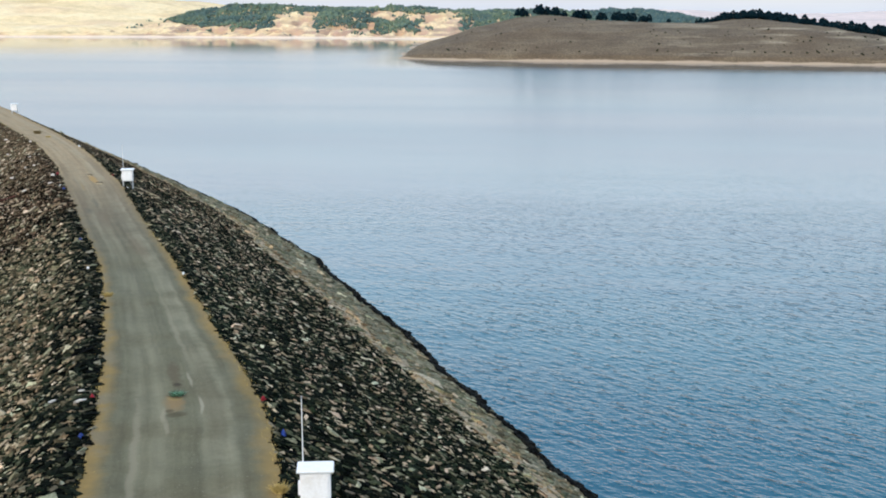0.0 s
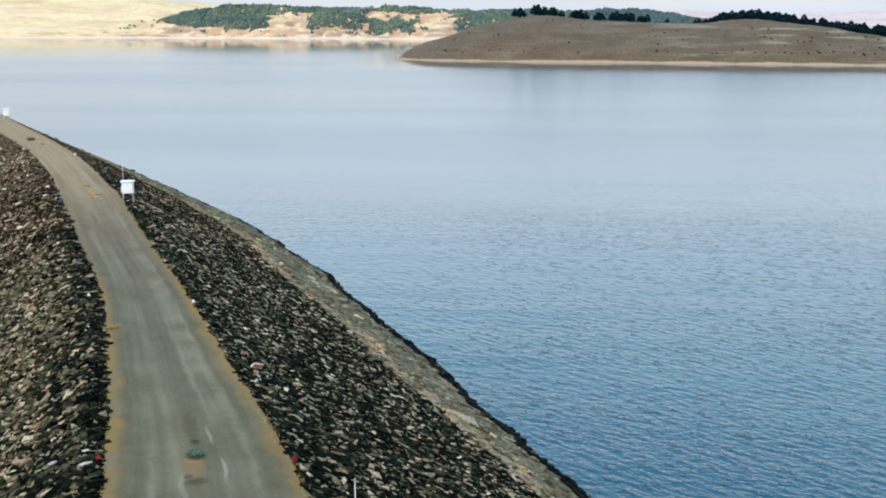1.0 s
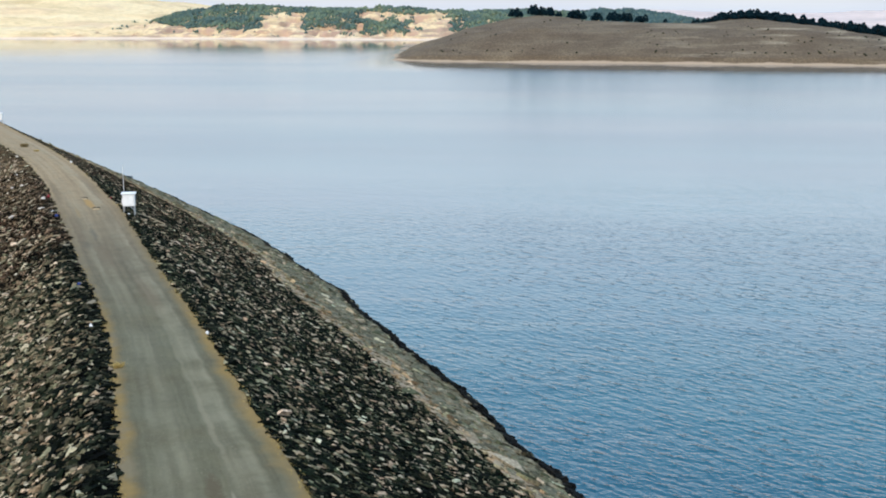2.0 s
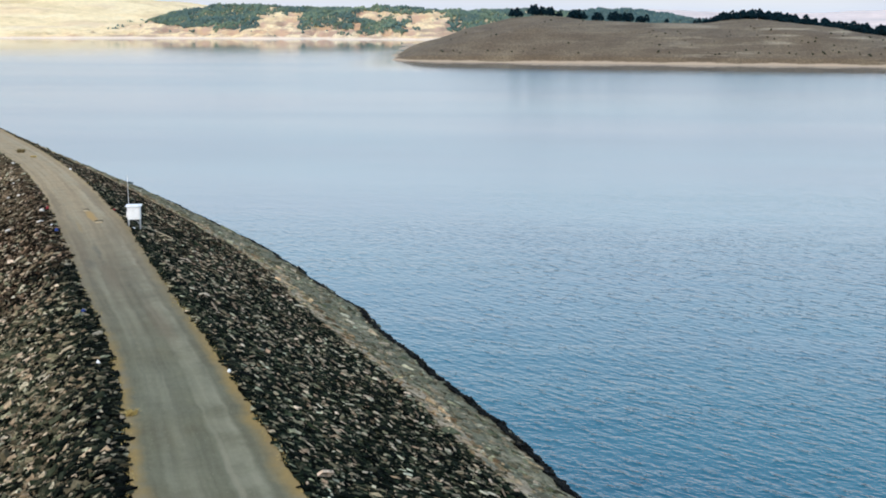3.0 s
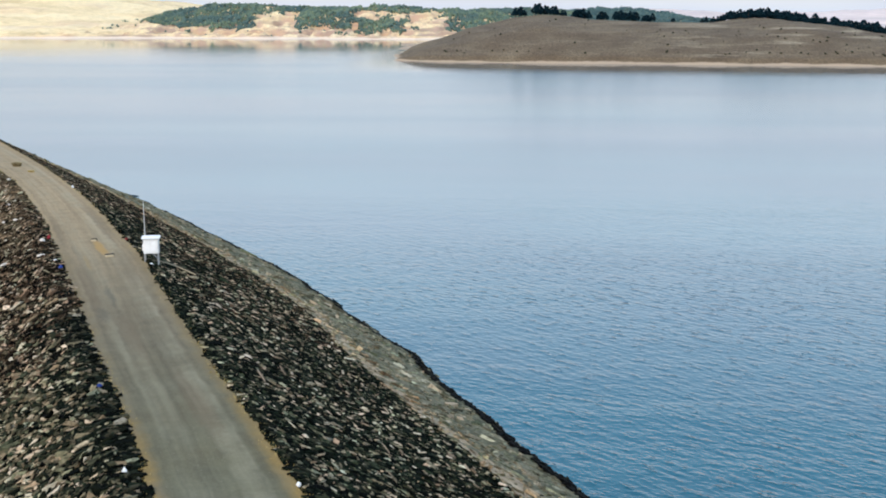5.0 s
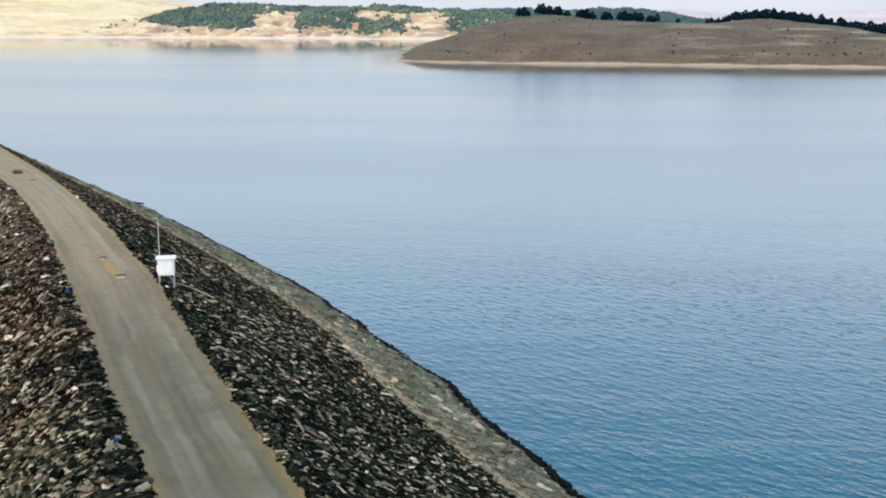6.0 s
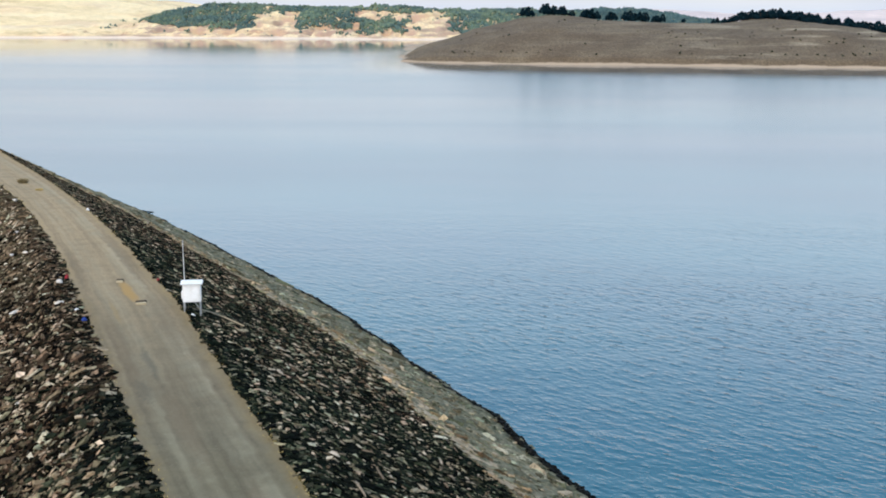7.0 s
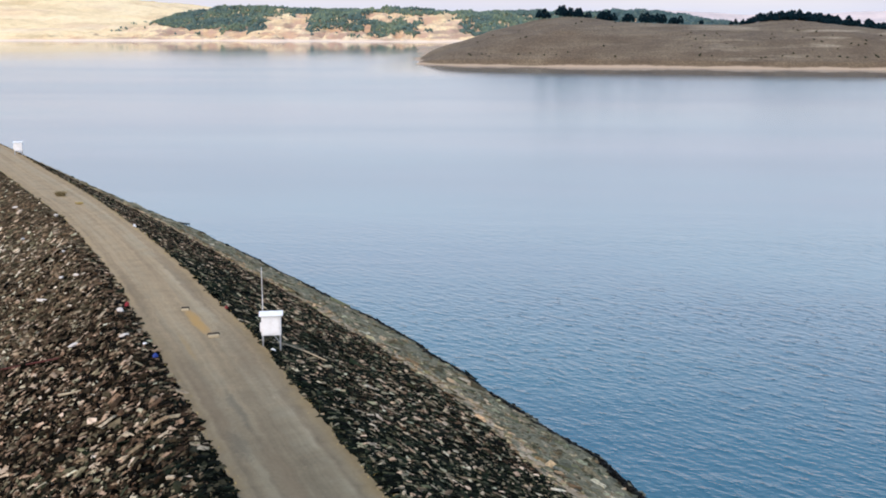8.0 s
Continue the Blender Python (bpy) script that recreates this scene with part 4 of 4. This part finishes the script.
wx, wz = x + 14 * fractal(x, y, 45, 53), z + 3.5 * fractal(x, y, 38, 54)


def patch(x0, x1, z0, z1, soft=22):
    return smooth01((wx - x0) / soft) * smooth01((x1 - wx) / soft) * smooth01((wz - z0) / 4) * smooth01((z1 - wz) / 4)


grove = 0.26 * fractal(x, y, 55, 51) + 0.22 * fractal(x, y, 21, 52) - 0.02
grove += 1.8 * patch(-330, -168, np.interp(x, [-312, -250, -180], [8, 2, -1]), 40) + 0.8 * patch(-180, 12, 14, 40) + 1.6 * patch(-140, -66, 1, 22)
grove += 1.8 * patch(-80, -18, -3, 12) + 1.3 * patch(6, 330, -4, 40) + 0.35 * patch(-180, -140, 7, 40)
grove -= 0.9 * bell(x, z, -62, 14, 14, 4) + 0.8 * bell(x, z, -155, 8, 16, 8)
keep = grove > g.uniform(0.25, 0.85, n)
x, y, z = x[keep], y[keep], z[keep]
size = g.uniform(0.8, 1.6, len(x)) * np.where(x > 150, 1.15, 1.0)
for name, some, leaves, words in (("far_wood", x < 150, MAT_WOOD_FAR, "scattered green woods on the far shore hills"), ("far_wood", x >= 150, MAT_WOOD_HAZE, "dense wood on a distant hill, tinted bluish for haze")):
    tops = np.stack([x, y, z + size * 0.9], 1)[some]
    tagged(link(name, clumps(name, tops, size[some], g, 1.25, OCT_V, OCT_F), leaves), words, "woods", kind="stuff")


# ---------------------------------------------------------------- instrument cabinets on the crest
def on_dam(angle, out, lift=0.0):
    px, py = arc(angle, out)
    return float(px), float(py), float(dam_height(np.array([angle]), np.array([out]))[0]) + lift


def cabinet(mast=True):
    """A white steel cabinet on legs, with an overhanging lid and a mast; its front looks along -y."""
    c = new("instrument_cabinet")
    body = part("body", box_bm(1.0, 0.52, 1.02, 0.42, 0.015), MAT_WHITE, c)
    part("door", box_bm(0.86, 0.03, 0.86, 0.50, 0.008, 0, -0.275), MAT_WHITE, body, "white steel cabinet door")
    part("handle", box_bm(0.03, 0.03, 0.14, 0.88, 0.006, 0.36, -0.305), MAT_WHITE, body)
    # slats added to stand in for a grey smudge below the lid
    for k in range(4):
        part("smudge_slat", box_bm(0.34, 0.02, 0.022, 1.22 + 0.032 * k, 0.004, -0.1, -0.298), MAT_WHITE, body)
    part("side_box", box_bm(0.07, 0.3, 0.42, 0.62, 0.01, -0.535, -0.06), MAT_WHITE, body)
    bm = box_bm(1.22, 0.72, 0.10, 1.44, 0.012)
    for v in bm.verts:
        if v.co.z > 1.5:
            v.co.z += 0.05 * (v.co.y / 0.5)
            v.co.x *= 0.985
    part("lid", bm, MAT_WHITE, c)
    for sx in (-0.44, 0.44):
        for sy in (-0.21, 0.21):
            part("leg", box_bm(0.07, 0.07, 1.12, -0.7, 0.006, sx, sy), MAT_STEEL, c)
    part("brace", tube_bm([(0.44, -0.21, 0.02), (0.12, -0.21, 0.42)], 0.018), MAT_STEEL, c)
    if mast:
        pole = part("mast", tube_bm([(-0.42, 0.31, 0.3), (-0.42, 0.31, 2.0), (-0.42, 0.31, 3.8)], 0.022, 0.014), MAT_WHITE, c)
        part("mast_cap", tube_bm([(-0.42, 0.31, 3.78), (-0.42, 0.31, 3.88)], 0.026, 0.022), MAT_STEEL, pole)
    return c


CABINETS = "instrument cabinets along the crest"
first = cabinet()
tagged(first, "white steel instrument cabinet on legs with a tall mast", "cabinet", CABINETS)
first.matrix_basis = Matrix.Translation(on_dam(16.2, 0.68, 0.24)) @ Matrix.Rotation(radians(4), 4, "Z") @ Matrix.Scale(0.87, 4)
second = copy_thing(first, Matrix.Translation(on_dam(22.0, 0.38, 0.27)) @ Matrix.Rotation(radians(6), 4, "Z"))
third = cabinet(False)
tagged(third, "small white steel instrument cabinet without a mast", "cabinet", CABINETS)
third.matrix_basis = Matrix.Translation(on_dam(29.19, -0.2, 0.1)) @ Matrix.Rotation(radians(10), 4, "Z") @ Matrix.Scale(0.87, 4)


# ---------------------------------------------------------------- small things along the crest
def marker(material, seed, size, tall=1.0, point=0.0):
    g = np.random.default_rng(seed)
    bm = bmesh.new()
    bmesh.ops.create_icosphere(bm, subdivisions=1, radius=0.5)
    for v in bm.verts:
        v.co *= 1 + 0.55 * noise.noise(v.co * 2.6 + Vector((seed * 3.7, 0, 0)))
        v.co.x *= 1.15
        taper = 1 - 0.75 * (v.co.z + 0.2) * point
        v.co.x *= taper
        v.co.y *= taper
        v.co.z *= tall
        v.co *= size
    return part("marker_stone", bm, material)


MARKS = "painted marker stones along the road"


def put_mark(material, tone, seed, angle, out, size, tall=1.0, where="at the edge of the gravel road"):
    m = marker(material, seed, size, tall, 1.0)
    m.matrix_basis = Matrix.Translation(on_dam(angle, out, size * 0.35 * tall)) @ Matrix.Rotation(seed, 4, "Z")
    return tagged(m, f"small {tone} painted stone {where}", "stone", MARKS)


put_mark(MAT_RED, "red", 1, 17.12, 0.66, 0.24)
put_mark(MAT_RED, "red", 2, 17.225, -5.5, 0.26)
put_mark(MAT_BLUE, "blue", 3, 16.79, 0.80, 0.2, 1.6, "among dark riprap")
put_mark(MAT_BLUE, "blue", 4, 16.87, -5.9, 0.23, 1.2, "among dark riprap")
put_mark(MAT_CHALK, "white", 5, 18.98, -0.12, 0.2)
put_mark(MAT_CHALK, "white", 6, 19.23, -5.04, 0.22, 1.1, "among dark riprap")
put_mark(MAT_BLUE, "blue", 7, 20.01, -5.05, 0.27, 1.0, "among dark riprap")
put_mark(MAT_RED, "red", 8, 22.83, -4.5, 0.32)
put_mark(MAT_RED, "red", 9, 22.62, 0.0, 0.22)
put_mark(MAT_BLUE, "blue", 10, 22.0, -4.75, 0.3, 1.0, "among dark riprap")
put_mark(MAT_CHALK, "white", 11, 22.18, -4.85, 0.34, 0.7, "among dark riprap")
put_mark(MAT_CHALK, "white", 12, 21.93, 0.2, 0.26, 0.7, "below the cabinet")
put_mark(MAT_CHALK, "white", 13, 24.85, 0.13, 0.22)


for k, (angle, out, long, turn) in enumerate(((17.185, -5.93, 0.4, 0.6), (17.29, -6.95, 0.36, 0.9), (17.29, -5.88, 0.24, 0.6))):
    slab = marker(MAT_CHALK_STONE, 60 + k, long, 0.5)
    slab.name = "rock_slab"
    slab.matrix_basis = Matrix.Translation(on_dam(angle, out, 0.15)) @ Matrix.Rotation(turn, 4, "Z") @ Matrix.Diagonal((1.1, 0.35, 0.8, 1))
    tagged(slab, "long pale stone slab lying on dark riprap", "stone", "pale slabs beside the red marker")


WHITES = "whitish boulders on the downstream riprap"
for k, (angle, out, size, tall) in enumerate(((25.44, -4.2, 0.26, 0.9), (24.32, -5.6, 0.3, 0.6), (25.15, -7.0, 0.34, 0.5), (23.77, -6.5, 0.36, 0.5), (22.74, -5.0, 0.42, 0.6), (23.68, -5.8, 0.3, 0.6),
                                              (23.53, -7.9, 0.4, 0.5), (26.22, -6.0, 0.34, 0.5), (22.34, -5.5, 0.34, 0.6), (22.56, -7.5, 0.42, 0.5))):
    boulder = marker(MAT_CHALK_STONE, 40 + k, size, tall)
    boulder.name = "boulder"
    boulder.matrix_basis = Matrix.Translation(on_dam(angle, out, size * 0.4 * tall + 0.06)) @ Matrix.Rotation(0.5 + 0.4 * k, 4, "Z") @ Matrix.Diagonal((1.5, 0.8, 1, 1))
    tagged(boulder, "whitish angular boulder among brown riprap", "boulder", WHITES)


def tuft_mesh(name, count, g, reach, height, lean=0.5):
    """One mesh of thin blades about a base."""
    b = g.uniform(0, 6.283, count)
    r = reach * np.sqrt(g.uniform(0, 1, count))
    base = np.stack([np.cos(b) * r, np.sin(b) * r, np.zeros(count)], 1)
    return blades(name, base, g, height, lean)


def blades(name, base, g, height, lean=0.5):
    n = len(base)
    h = height * g.uniform(0.5, 1.2, n)
    t = g.uniform(0, 6.283, n)
    w = 0.008 + 0.012 * g.uniform(0, 1, n)
    side = np.stack([np.cos(t), np.sin(t), 0 * t], 1) * w[:, None]
    tip = np.stack([g.normal(0, lean, n) * h, g.normal(0, lean, n) * h, h], 1)
    v = np.stack([base - side, base + side, base + side * 0.6 + tip * 0.55, base - side * 0.6 + tip * 0.55, base + tip], 1)
    k = np.arange(n)[:, None] * 5
    f = np.concatenate([k + [0, 1, 2], k + [0, 2, 3], k + [3, 2, 4]])
    return mesh_of(name, v.reshape(-1, 3), f)


g = np.random.default_rng(71)
weed = link("weed", tuft_mesh("weed", 300, g, 0.19, 0.13, 1.1), MAT_WEED)
weed.matrix_basis = Matrix.Translation(on_dam(17.175, -2.45, 0.05))
tagged(weed, "green weed growing in a pothole of the gravel road", "weed")
for angle, out, reach, high in ((25.94, -1.54, 0.3, 0.12), (18.64, -4.35, 0.22, 0.16), (16.32, -0.15, 0.2, 0.22)):
    tuft = link("grass_tuft", tuft_mesh("grass_tuft", 320, g, reach, high, 0.7), MAT_STRAW)
    tuft.matrix_basis = Matrix.Translation(on_dam(angle, out, 0.05))
    tagged(tuft, "dry yellow grass tuft on the gravel road", "grass", "dry grass tufts on the road")

clump = link("weed", tuft_mesh("weed", 600, g, 0.36, 0.4, 0.55), MAT_SCRUB)
clump.matrix_basis = Matrix.Translation(on_dam(26.4, -2.1, 0.04))
tagged(clump, "dark olive weed clump on the tan gravel road", "weed")

# dry grass along both margins of the road
n = 13000
angle = g.uniform(15.2, 30, n)
left = g.uniform(0, 1, n) < 0.5
out = np.where(left, road_left(angle) + g.normal(0, 0.12, n), road_right(angle) + g.normal(0, 0.12, n))
keep = waves(along(angle), 91, 3) + waves(out * 3 + along(angle), 92, 0.8) > g.uniform(-1.2, 0.8, n)
keep &= (angle < 20.5) | (g.uniform(0, 1, n) < 0.3)
angle, out = angle[keep], out[keep]
bx, by = arc(angle, out)
verge = link("verge_grass", blades("verge_grass", np.stack([bx, by, dam_height(angle, out) + 0.04], 1), g, 0.07, 0.9), MAT_STRAW)
tagged(verge, "dry yellow grass along both road margins", "grass", kind="stuff")

# two flat pale slabs at the ends of the ochre pothole near the second cabinet
SLABS = "stone slabs by the pothole"
for angle, out, wide, turn in ((22.2, -1.73, 0.5, 0.35), (22.66, -1.98, 0.36, 0.25)):
    slab = part("stone_slab", box_bm(wide, 0.3, 0.1, -0.04, 0.02), MAT_SLAB)
    slab.matrix_basis = Matrix.Translation(on_dam(angle, out, 0.05)) @ Matrix.Rotation(turn, 4, "Z")
    tagged(slab, "flat pale tan stone slab lying on the gravel road", "slab", SLABS)
    # dark block added as the shaded line on the slab's far side
    shade_block = part("slab_shade_block", box_bm(wide * 1.1, 0.14, 0.15, -0.04, 0.03), MAT_SLAB_SHADE)
    shade_block.matrix_basis = slab.matrix_basis @ Matrix.Translation((0.03, 0.24, 0))
    tagged(shade_block, "dark block added as the shade behind a pale slab at the pothole", "stone", "edge stones by the pothole")


def on_slope(points, lift):
    return [on_dam(q, w, lift) for q, w in points]


pipe = part("conduit", tube_bm(on_slope([(22.06, 0.8), (22.08, 1.4), (22.07, 2.1), (22.0, 2.9)], 0.22), 0.035, 0.035), MAT_CONDUIT)
tagged(pipe, "tan cable conduit running down the riprap from the cabinet", "conduit")
rust = part("rusty_pipe", tube_bm(on_slope([(22.46, -8.3), (22.6, -9.6), (22.74, -10.9)], 0.2), 0.04, 0.04), MAT_RUST)
tagged(rust, "rusty red pipe lying on the downstream riprap", "pipe")
stick = part("driftwood", tube_bm(on_slope([(21.99, -8.8), (21.95, -8.4), (21.92, -8.0)], 0.35), 0.06, 0.03), MAT_CONDUIT)
tagged(stick, "pale driftwood stick lying on the downstream riprap", "stick")

# ---------------------------------------------------------------- single stones, nearest the path
g = np.random.default_rng(101)
shapes = []
for k in range(12):
    v = turned(stones(1, g, np.array([1.0]), 0.5), g, 0.2)[0]
    me = mesh_of("rock", v, CUBE_F)
    me.materials.append(MAT_ROCK_ONE.m)
    shapes.append(me)
lie = {slope_up: Matrix.Rotation(radians(25), 4, "Y"), slope_down: Matrix.Rotation(radians(-22), 4, "Y")}
for slope, low, high in ((slope_up, lambda q: road_right(q) + 0.3, lambda q: 8.0), (slope_down, lambda q: road_left(q) - 7.0, lambda q: road_left(q) - 0.4)):
    for k in range(280):
        q = g.uniform(16.2, 17.4)
        w = g.uniform(low(q), high(q))
        rock = link("rock", shapes[k % 12], None, slope)
        s = 0.27 * math.exp(g.normal(0, 0.22))
        rock.matrix_basis = Matrix.Translation(on_dam(q, w, 0.2 * s)) @ lie[slope] @ Matrix.Rotation(g.normal(radians(8), 0.5), 4, "Z") @ Matrix.Scale(s, 4)
